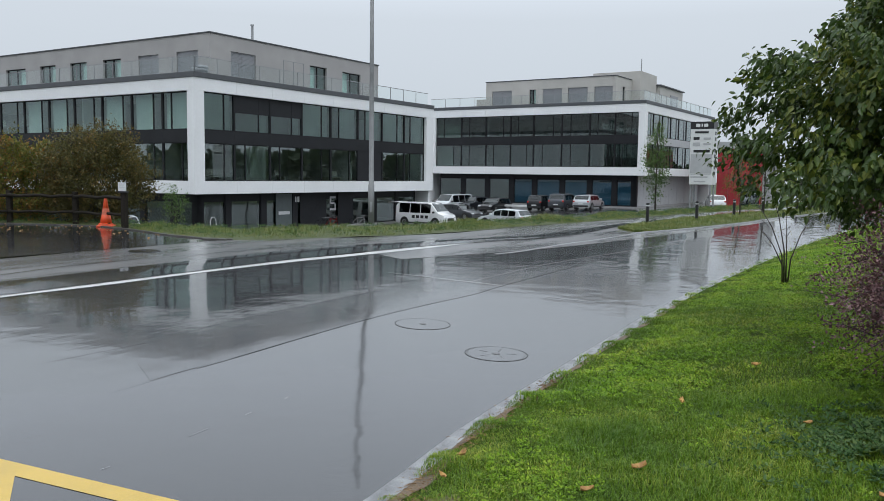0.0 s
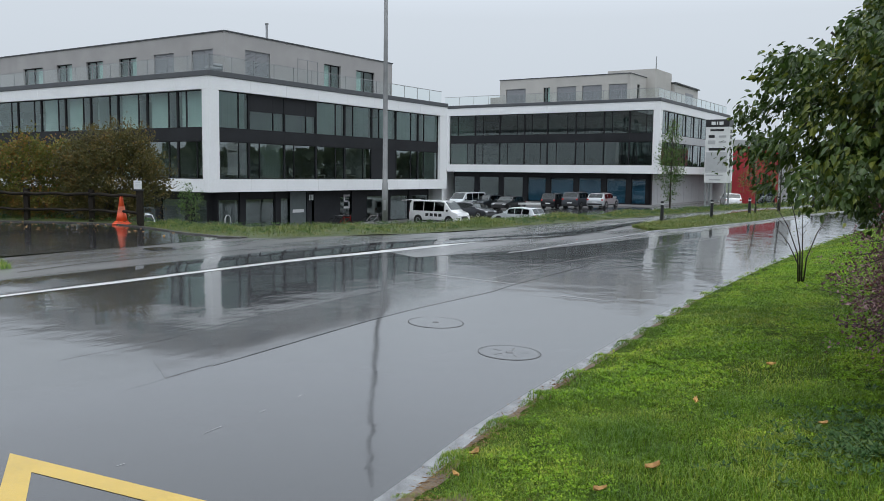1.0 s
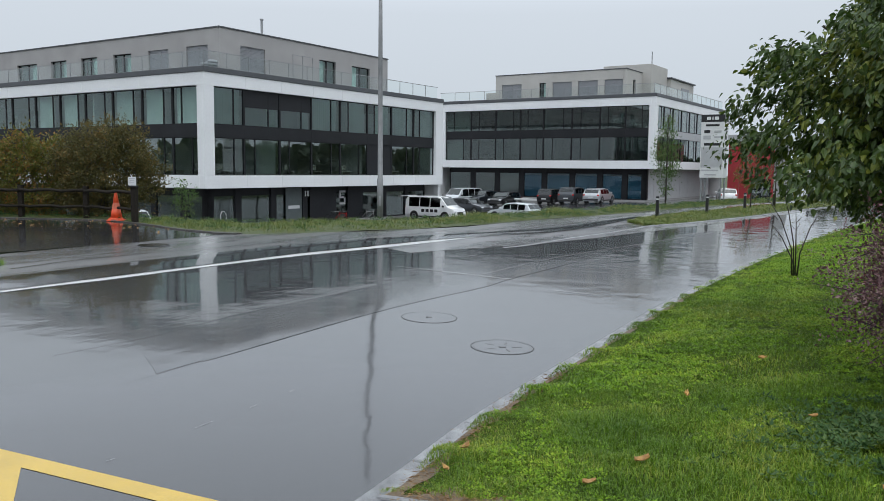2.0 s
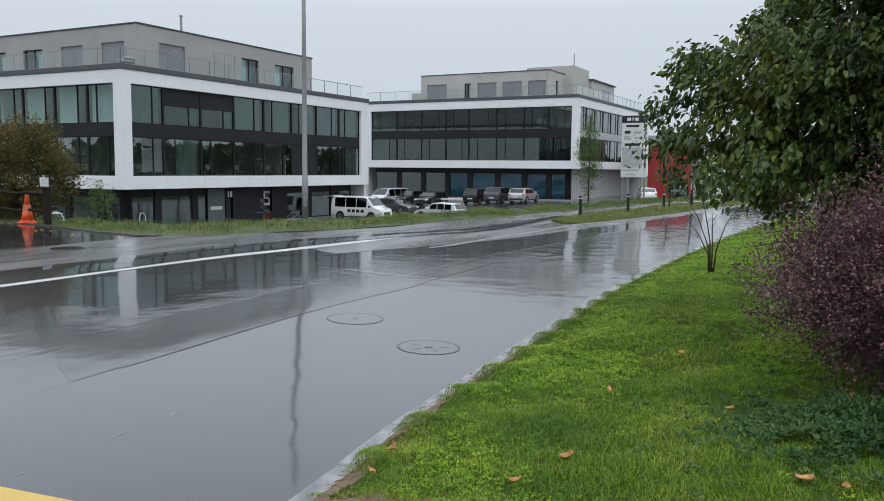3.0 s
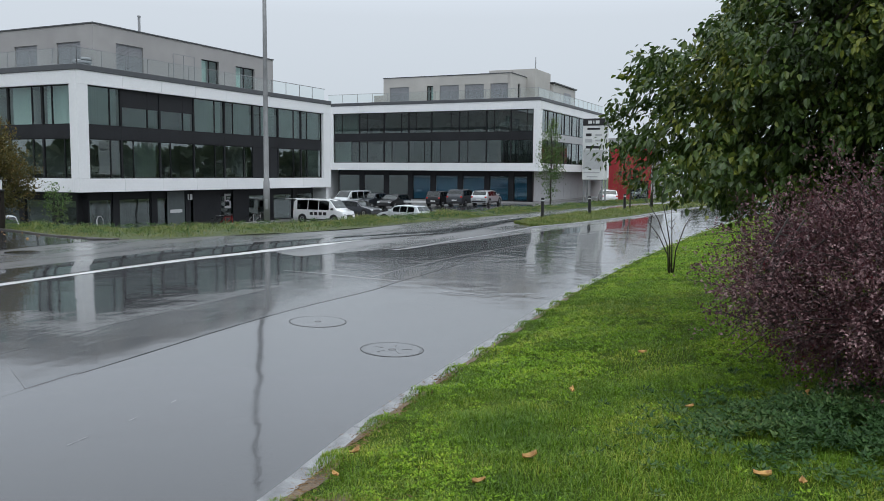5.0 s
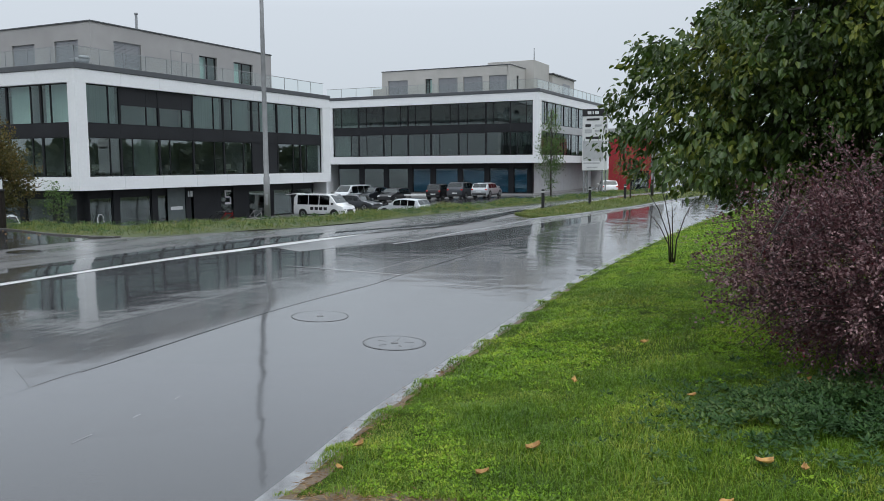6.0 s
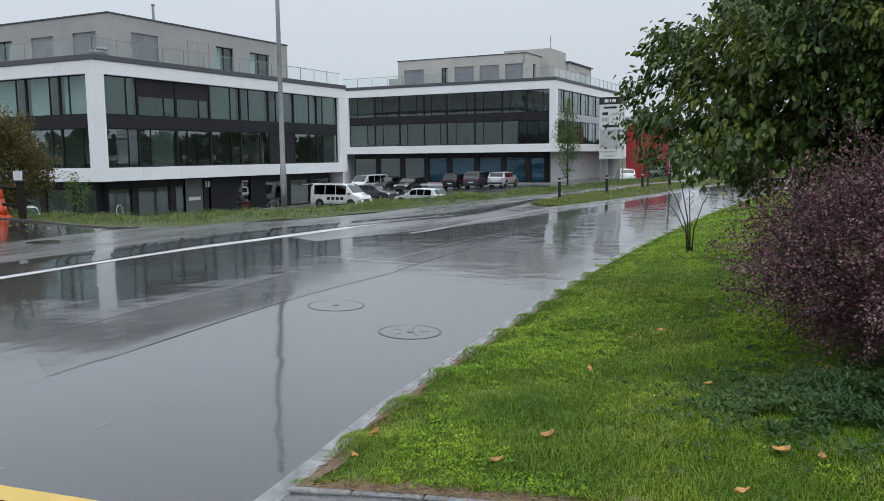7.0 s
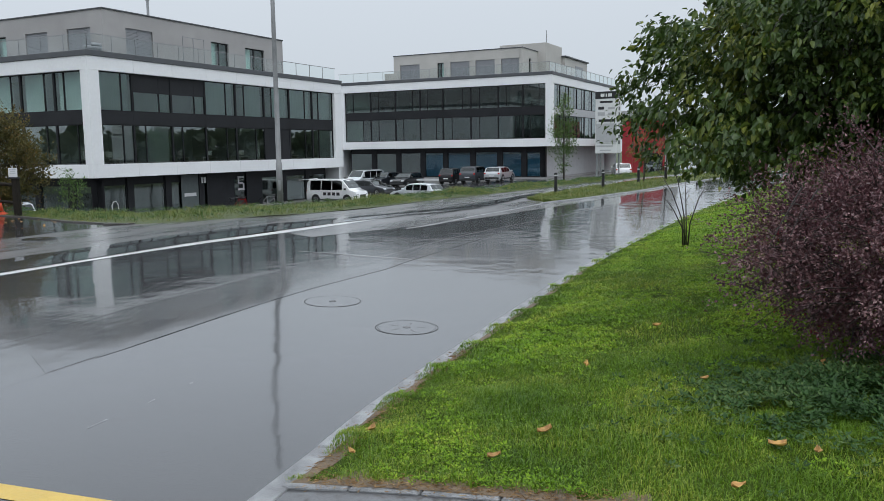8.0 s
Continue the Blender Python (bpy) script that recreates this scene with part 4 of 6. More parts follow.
# coarser relaid lane beyond the tar joint
lane = part("relaid_lane", strip([(-2.84, 7.95), (-2.57, 8.51), (-2.23, 9.13), (-1.61, 10.42), (-1.02, 11.60), (-0.37, 12.72), (0.62, 14.26), (1.15, 15.33), (2.89, 18.43), (6.26, 24.26)],
                                 [(-2.86, 7.96), (-3.40, 9.10), (-3.35, 10.2), (-2.83, 11.34), (-2.08, 12.67), (-1.32, 14.09), (-0.56, 15.51), (0.38, 17.30), (2.08, 20.42), (5.49, 25.15)], 80, 6,
                                 lambda u, v, x, y: road_z(x, y) + 0.0025), M_COARSE, smooth=True)
tagged(lane, "coarser relaid strip of wet asphalt in the road", "road", kind="structure")
# older, coarser surface from the cross line onwards, between that strip and the kerb
M_OLD = wet_mat("wet_old_asphalt", (0.022, 0.021, 0.023), 0.035, 0.09, grit=0.6, patch=0.9, stretch=(4.0, 1.0, 1.0), film=1.2, under=0.45, swells=1.6, stones=0.18, bald=0.5)
old = part("old_surface", strip([(3.55, 13.55), (4.05, 14.40), (6.0, 17.75), (8.15, 21.30), (13.2, 29.2), (21.4, 41.0)], [(1.50, 14.75), (1.70, 15.10), (2.95, 18.45), (4.85, 21.9), (9.2, 28.3), (16.5, 38.9)], 90, 8,
                                lambda u, v, x, y: road_z(x, y) + 0.0016), M_OLD, smooth=True)
tagged(old, "older coarse wet asphalt beyond the joint", "road", kind="structure")
# yellow bay: an L of two bands
bm = bmesh.new()
e1, e2 = Vector((0.928, -0.373, 0)), Vector((0.400, -0.917, 0))
c0 = Vector((-3.218, 5.779, 0.005))
c1 = Vector((-2.891, 5.453, 0.005))
for pts in ([c0, c0 + e1 * 2.35, c0 + e1 * 2.35 + Vector((-0.065, -0.165, 0)), c1], [c0, c1, c1 + e2 * 2.6, c0 + e2 * 3.0]):
    bm.faces.new([bm.verts.new(p) for p in pts])
for f in bm.faces:
    f.normal_update()
    if f.normal.z < 0:
        f.normal_flip()
bmesh.ops.subdivide_edges(bm, edges=bm.edges[:], cuts=3, use_grid_fill=True)
for v in bm.verts:
    v.co.z = road_z(v.co.x, v.co.y) + 0.003
tagged(part("bay_marking", bm, M_YELLOW), "yellow zigzag stop marking on wet asphalt", "road marking", kind="structure")


# ---- manhole covers ----
def manhole(x, y, z, r, spokes):
    if z is None:
        z = road_z(x, y) + 0.002
        rx, ry = [math.degrees(math.atan((road_z(x + a, y + b) - road_z(x - a, y - b)) / 0.6)) for a, b in ((0, 0.3), (0.3, 0))]
    else:
        rx = ry = 0
    m = thing("manhole_cover", pose(x, y, z, rx, -ry, 0), "round cast-iron manhole cover set flush in the wet road", "manhole cover", "manhole covers")
    part("frame", lathe(bmesh.new(), [(r * 0.978, -0.01), (r * 0.978, 0.0012), (r, 0.0012), (r, -0.01)], 48), M_TRIM, m)
    part("lid", lathe(bmesh.new(), [(r * 0.970, -0.012), (r * 0.970, 0.0008), (r * 0.960, 0.0016), (0.06, 0.0016), (0.05, 0.0006)], 48), M_ASPHALT, m)
    if spokes:
        stud = mesh_of(boxes((r * 0.90, r * 0.935, -0.006, 0.006, 0.001, 0.003)), "stud", M_IRON)
        for k in range(44):
            o = new("stud", stud)
            o.parent = m
            o.rotation_euler = (0, 0, 2 * math.pi * k / 44)
        for k in range(5):
            o = part("rib", boxes((0.12, r * 0.62, -0.007, 0.007, 0.001, 0.0032)), M_IRON, m)
            o.rotation_euler = (0, 0, 2 * math.pi * k / 5)
    part("hub", lathe(bmesh.new(), [(0.045, 0.0), (0.045, 0.004), (0.02, 0.004)], 12), M_IRON, m)


manhole(-0.25, 11.35, None, 0.39, False)
manhole(0.67, 9.72, None, 0.38, True)
manhole(-7.52, 20.77, LOW + 0.040, 0.40, False)


# ---- street furniture ----
def lamp_post(x, y):
    t = thing("street_lamp", pose(x, y, LOW + 0.03), "tall slim grey metal lamp post standing in the verge", "lamp post")
    bm = bmesh.new()
    tube(bm, [(0, 0, -0.3), (0, 0, 1.6), (0, 0, 1.62), (0, 0, 6), (0, 0, 11.2)], [0.118, 0.118, 0.099, 0.085, 0.057], 16)
    part("pole", bm, M_POST, t, smooth=True)
    part("service_hatch", boxes((-0.045, 0.045, -0.121, -0.09, 0.55, 0.95), bevel=0.006), M_STEEL, t)
    part("collar", lathe(bmesh.new(), [(0.145, -0.02), (0.145, 0.03), (0.119, 0.06)], 16), M_CONCRETE, t)


lamp_post(-2.74, 32.10)


def bollard(x, y, z=LOW + 0.06):
    t = thing("bollard", pose(x, y, z), "slim black metal bollard with a pale reflective band", "bollard", "bollards along the path")
    part("shaft", lathe(bmesh.new(), [(0.075, -0.15), (0.071, 0.755)], 14), M_SIGNBLACK, t)
    part("band", lathe(bmesh.new(), [(0.073, 0.756), (0.073, 0.805)], 14), M_SIGNWHITE, t)
    part("cap", lathe(bmesh.new(), [(0.071, 0.806), (0.071, 0.87), (0.057, 0.90), (0.01, 0.905)], 14), M_SIGNBLACK, t)
    return t


b0 = bollard(8.89, 35.49)
for x, y in ((12.04, 38.80), (15.34, 43.14), (18.50, 47.39), (22.66, 52.49), (27.00, 57.58)):
    copy_thing(b0, pose(x, y, LOW + 0.06))


def traffic_cone(x, y, z):
    t = thing("traffic_cone", pose(x, y, z, 0, 0, 12), "tall orange plastic traffic cone with faded bands", "traffic cone")
    part("base", boxes((-0.30, 0.30, -0.30, 0.30, 0, 0.05), bevel=0.02), M_ORANGE, t)
    part("collar", lathe(bmesh.new(), [(0.29, 0.051), (0.27, 0.10), (0.22, 0.12)], 18), M_ORANGE, t)
    part("cone", lathe(bmesh.new(), [(0.21, 0.12), (0.145, 0.45), (0.137, 0.452), (0.10, 0.68), (0.103, 0.682), (0.05, 1.02), (0.035, 1.06), (0.01, 1.07)], 18), M_ORANGE, t, smooth=True)
    part("band", lathe(bmesh.new(), [(0.150, 0.44), (0.108, 0.66)], 18), M_CONEBAND, t, "dirty reflective band")


traffic_cone(-12.22, 29.97, LOW + 0.03)


def rail_fence():
    t = thing("fence", pose(0, 0, LOW), "dark weathered timber post-and-rail fence beside the yard", "fence")
    pts = [(-22.28, 31.67), (-19.26, 31.53), (-16.43, 31.34), (-13.78, 31.01), (-11.38, 29.59)]
    for x, y in pts:
        part("post", boxes((x - 0.09, x + 0.09, y - 0.09, y + 0.09, -0.3, 1.265), bevel=0.015), M_FENCE, t)
    for (x0, y0), (x1, y1) in zip(pts, pts[1:]):
        for z, w in ((1.09, 0.058), (0.49, 0.05)):
            bm = bmesh.new()
            n = 6
            tube(bm, [(x0 + (x1 - x0) * i / n, y0 - 0.14 + (y1 - y0) * i / n, z + 0.03 * math.sin(i * 2.1 + x0)) for i in range(n + 1)], w, 8)
            part("rail", bm, M_FENCE, t, smooth=True)


rail_fence()


def notice_board(x, y):
    t = thing("notice_sign", pose(x, y, LOW, 0, 0, -20) @ Matrix.Scale(0.944, 4), "small white notice on a dark wooden post by the fence", "sign")
    part("post", boxes((-0.11, 0.11, 0.0, 0.16, -0.3, 1.42), bevel=0.01), M_FENCE, t)
    b = part("board", boxes((-0.18, 0.18, -0.035, -0.005, 1.43, 1.75), bevel=0.004), M_SIGNWHITE, t)
    part("hood", boxes((-0.2, 0.2, -0.05, 0.10, 1.36, 1.425), bevel=0.01), M_SIGNBLACK, t)
    for k, w in enumerate((0.13, 0.10, 0.12)):
        part("text_bar", boxes((-w, w, -0.039, -0.035, 1.68 - 0.07 * k, 1.70 - 0.07 * k)), M_SIGNGREY, b)


notice_board(-11.19, 28.93)


def pylon_sign():
    """Tenants' board on four legs; its marks are plain shapes."""
    t = thing("pylon_sign", pose(18.25, 58.3, 0, 0, 0, TURN - 90), "tall white tenant board with dark header on steel legs", "sign")
    w, d, z0, z1 = 0.80, 1.15, 1.72, 6.12
    body = part("board", boxes((-w, w, 0, d, z0, z1), bevel=0.02), M_SIGNWHITE, t)
    for x in (-w + 0.12, w - 0.12):
        for y in (0.1, d - 0.1):
            part("leg", tube(bmesh.new(), [(x, y, -1.4), (x, y, z0)], 0.06, 10), M_STEEL, t)
    part("header", boxes((-w - 0.005, w + 0.005, -0.012, d + 0.005, 5.62, z1 + 0.01)), M_SIGNBLACK, t, "black header strip")
    rows = [(-0.42, -0.14, 5.76, 5.98, M_SIGNWHITE), (-0.05, 0.03, 5.76, 5.98, M_SIGNWHITE), (0.12, 0.40, 5.76, 5.98, M_SIGNWHITE),
            (-0.48, 0.46, 5.32, 5.46, M_SIGNBLACK), (-0.58, -0.16, 4.86, 5.06, M_SIGNBLACK), (0.12, 0.62, 4.88, 5.02, M_SIGNGREY),
            (-0.62, -0.1, 4.42, 4.68, M_SIGNGREY), (0.12, 0.62, 4.50, 4.62, M_SIGNGREY), (-0.55, 0.58, 3.98, 4.16, M_SIGNBLACK),
            (-0.70, 0.50, 2.20, 2.30, M_SIGNGREY), (-0.45, 0.35, 1.90, 1.99, M_SIGNGREY), (-0.7, 0.7, 2.42, 2.45, M_SIGNGREY)]
    for x0, x1, a, b, m in rows:
        part("mark", boxes((x0, x1, -0.018, -0.0125, a, b), bevel=0.002), m, body)
    part("blank_panel", boxes((-0.74, 0.74, -0.010, -0.003, 2.5, 3.86)), M_SIGNGREY, body)
    for k in range(8):
        part("mark", boxes((w + 0.006, w + 0.012, 0.35, 0.75, 5.2 - 0.4 * k, 5.44 - 0.4 * k)), M_SIGNBLACK, body)


pylon_sign()


# marks on the near building's ground floor and entrance
M_PANELGREEN = mat("grey_green_panel", (0.10, 0.12, 0.12), 0.4, var=0.1)


def facade_marks():
    y = 1.135
    part("door_leaf", boxes((8.1, 9.75, 1.06, 1.09, -1.9, 0.72), bevel=0.01), M_PANELGREEN, near, "grey entrance panel")
    part("door_mark", boxes((8.35, 9.5, 1.045, 1.06, -0.75, -0.52), bevel=0.003), M_SIGNWHITE, near, "white lettering-sized bar")
    part("number_bar", boxes((10.05, 10.18, 1.03, 1.05, 0.10, 0.50), (10.28, 10.50, 1.03, 1.05, 0.10, 0.50)), M_SIGNWHITE, near, "two small white bars")
    part("big_mark", boxes((13.9, 14.6, 1.02, 1.05, -0.6, -0.45), (13.9, 14.05, 1.02, 1.05, -0.1, 0.3), (13.9, 14.6, 1.02, 1.05, 0.3, 0.45), (14.45, 14.6, 1.02, 1.05, -0.45, -0.1), (14.06, 14.44, 1.02, 1.05, -0.12, 0.0)), M_SIGNGREY, near, "large grey wall mark")
    bm = bmesh.new()
    tube(bm, [(2.15, 1.08, -1.35), (2.12, 1.08, -0.95), (2.25, 1.08, -0.72), (2.45, 1.08, -0.70), (2.6, 1.08, -0.9), (2.62, 1.08, -1.2)], 0.04, 6)
    part("arched_mark", bm, M_SIGNWHITE, near, "white arched mark on the glass")
    part("entrance_wall", boxes((10.6, 13.3, 1.05, 1.08, -1.9, 0.78)), M_DARK, near)
    part("entrance_wall", boxes((14.9, 16.3, 1.05, 1.08, -1.9, 0.78)), M_DARK, near)


facade_marks()


def loading_bench(x, y):
    z = park_z(x, y)
    t = thing("concrete_bench", pose(x, y, z, 0, 0, TURN - 90), "low pale concrete bench by the far building", "bench")
    part("seat", boxes((-1.5, 1.5, -0.25, 0.25, 0.42, 0.62), bevel=0.02), M_SIGNWHITE, t)
    for k in (-1.3, 1.1):
        part("leg", boxes((k, k + 0.25, -0.22, 0.22, -0.1, 0.42), bevel=0.02), M_CONCRETE, t)


loading_bench(8.0, 85.6)


# ---- red building beyond the drive ----
def red_hall():
    t = thing("red_building", pose(31.2, 93.5, -1.0, 0, 0, TURN - 90), "low red-clad commercial building with a grey roof band", "building")
    part("wall", boxes((0, 4.9, 0.06, 9, 0, 6.55)), M_CONCRETE, t)
    for k in range(4):
        part("cladding_panel", boxes((k * 1.22, k * 1.22 + 1.19, 0, 0.06, 0.1, 6.5), bevel=0.008), M_RED, t)
    for k in range(6):
        part("cladding_panel", boxes((-0.06, 0, k * 1.5, k * 1.5 + 1.46, 0.1, 6.5), bevel=0.008), M_RED, t)
    part("roof_band", boxes((-0.15, 5.05, -0.15, 9.2, 6.55, 7.3), bevel=0.02), M_SIGNGREY, t)
    w = part("window", boxes((2.6, 4.6, -0.04, 0.0, 0.2, 2.4)), M_FRAME, t)
    part("pane", boxes((2.7, 4.5, -0.05, -0.041, 0.3, 2.3)), M_DGLASS, w)


red_hall()


# bare soil along the lawn's edges
def soil_edge(name, pts, width, seed):
    c = curve_pts(pts, 90)
    d = np.gradient(c, axis=0)
    d /= np.linalg.norm(d, axis=1)[:, None]
    bm = bmesh.new()
    rows = []
    for i, ((x, y), (dx, dy)) in enumerate(zip(c, d)):
        w = width * max(0.15, 0.6 + 0.9 * noise.noise((i * 0.16, seed, 0)) + 0.3 * noise.noise((i * 0.6, seed, 1)))
        row = []
        for k in (0, 0.5, 1):
            a, b = x + dy * w * k, y - dx * w * k
            row.append(bm.verts.new((a, b, lawn_at(a, b) + 0.006 + (0.006 if k == 0.5 else 0))))
        rows.append(row)
    for r, q in zip(rows, rows[1:]):
        for k in (0, 1):
            bm.faces.new((r[k], r[k + 1], q[k + 1], q[k]))
    bmesh.ops.recalc_face_normals(bm, faces=bm.faces[:])
    if sum(f.normal.z for f in bm.faces) < 0:
        bmesh.ops.reverse_faces(bm, faces=bm.faces[:])
    tagged(part(name, bm, M_SOIL, smooth=True), "narrow strip of bare wet soil beside the kerb", "soil", kind="structure")


soil_edge("soil_edge", [(-0.30, 5.25), (0.0, 5.95), (0.34, 6.80), (2.08, 10.19), (4.2, 14.2)], 0.13, 1)
soil_edge("soil_edge", [(2.26, 3.45), (0.91, 4.35), (0.29, 4.74), (-0.37, 5.16)], 0.26, 2)


def bicycle(x, y, heading, material):
    """A parked bicycle: two wheels, frame, handlebar and saddle."""
    t = thing("bicycle", pose(x, y, park_z(x, y), 0, 8, heading), "parked city bicycle by the building entrance", "bicycle", "bicycles at the entrance")
    for wx in (-0.52, 0.52):
        bm = bmesh.new()
        tube(bm, [(wx + 0.33 * math.cos(a), 0, 0.34 + 0.33 * math.sin(a)) for a in np.linspace(0, 2 * math.pi, 25)], 0.02, 6, False)
        part("wheel", bm, M_RUBBER, t)
    bm = bmesh.new()
    for a, b in (((-0.52, 0, 0.34), (-0.1, 0, 0.30)), ((-0.1, 0, 0.30), (-0.22, 0, 0.88)), ((-0.1, 0, 0.30), (0.38, 0, 0.80)), ((-0.2, 0, 0.80), (0.36, 0, 0.86)), ((0.34, 0, 0.98), (0.52, 0, 0.34)), ((-0.52, 0, 0.34), (-0.2, 0, 0.80))):
        tube(bm, [a, b], 0.018, 6)
    part("frame", bm, material, t)
    bm = bmesh.new()
    tube(bm, [(0.22, -0.28, 1.02), (0.34, -0.12, 1.04), (0.34, 0.12, 1.04), (0.22, 0.28, 1.02)], 0.013, 6)
    part("handlebar", bm, M_STEEL, t)
    part("saddle", boxes((-0.36, -0.10, -0.07, 0.07, 0.88, 0.94), bevel=0.03), M_TRIM, t)


for k, (u, m) in enumerate(((11.2, M_SIGNBLACK), (12.1, M_TAIL), (15.3, M_SIGNGREY), (16.4, M_SIGNBLACK))):
    q = B1 + AX * u - BX * 0.6
    bicycle(q.x, q.y, TURN - 90 + 6 * k, m)


def terrace_chair():
    t = thing("lounge_chair", Matrix.Translation(B1 + AX * 1.5 + BX * 1.2 + Vector((0, 0, zr1))) @ pose(0, 0, 0, 0, 0, 200), "low grey covered lounge chair on the roof terrace", "chair")
    part("seat", lathe(bmesh.new(), [(0.30, 0.0), (0.52, 0.15), (0.55, 0.38), (0.45, 0.42)], 18), M_SHUTTER, t, smooth=True)
    bm = lathe(bmesh.new(), [(0.55, 0.36), (0.56, 0.45), (0.50, 0.56), (0.40, 0.58)], 18)
    bmesh.ops.delete(bm, geom=[v for v in bm.verts if v.co.x > 0.2], context="VERTS")
    bmesh.ops.solidify(bm, geom=bm.faces[:], thickness=0.05)
    part("backrest", bm, M_SHUTTER, t, smooth=True)


terrace_chair()


# ---- vehicles ----
def paint(name, color, metal=0.3):
    return mat(name, color, 0.3, metal, var=0.05, scale=2, coat=1.0)


P_WHITE, P_SILVER = paint("white_car_paint", (0.74, 0.75, 0.76), 0.0), paint("silver_car_paint", (0.46, 0.48, 0.50), 0.5)
P_DARK, P_BLACK, P_GREY = paint("dark_blue_car_paint", (0.022, 0.027, 0.036)), paint("black_car_paint", (0.010, 0.010, 0.012)), paint("grey_car_paint", (0.05, 0.055, 0.065))
P_LIGHT = paint("pale_silver_car_paint", (0.62, 0.65, 0.68), 0.3)

# roof outline as (share of the length from the rear, share of the height), and the windows' ends
SHAPES = {
    "van": ([(0, .50), (.004, .86), (.05, .985), (.30, 1), (.66, .985), (.72, .95), (.845, .62), (.86, .59), (.97, .50), (1, .33)], .55, (.70, .855), (.05, .72), 3),
    "wagon": ([(0, .50), (.02, .62), (.10, .93), (.17, .97), (.42, 1), (.55, .97), (.60, .93), (.735, .655), (.75, .64), (.94, .54), (1, .38)], .62, (.575, .745), (.10, .62), 3),
    "suv": ([(0, .52), (.015, .62), (.07, .94), (.12, .98), (.42, 1), (.56, .97), (.60, .94), (.725, .675), (.74, .66), (.95, .58), (1, .40)], .62, (.58, .735), (.07, .62), 3),
    "sedan": ([(0, .50), (.02, .60), (.13, .65), (.16, .67), (.30, .95), (.38, .99), (.50, 1), (.58, .95), (.735, .66), (.75, .645), (.95, .54), (1, .38)], .62, (.56, .745), (.22, .60), 2),
}


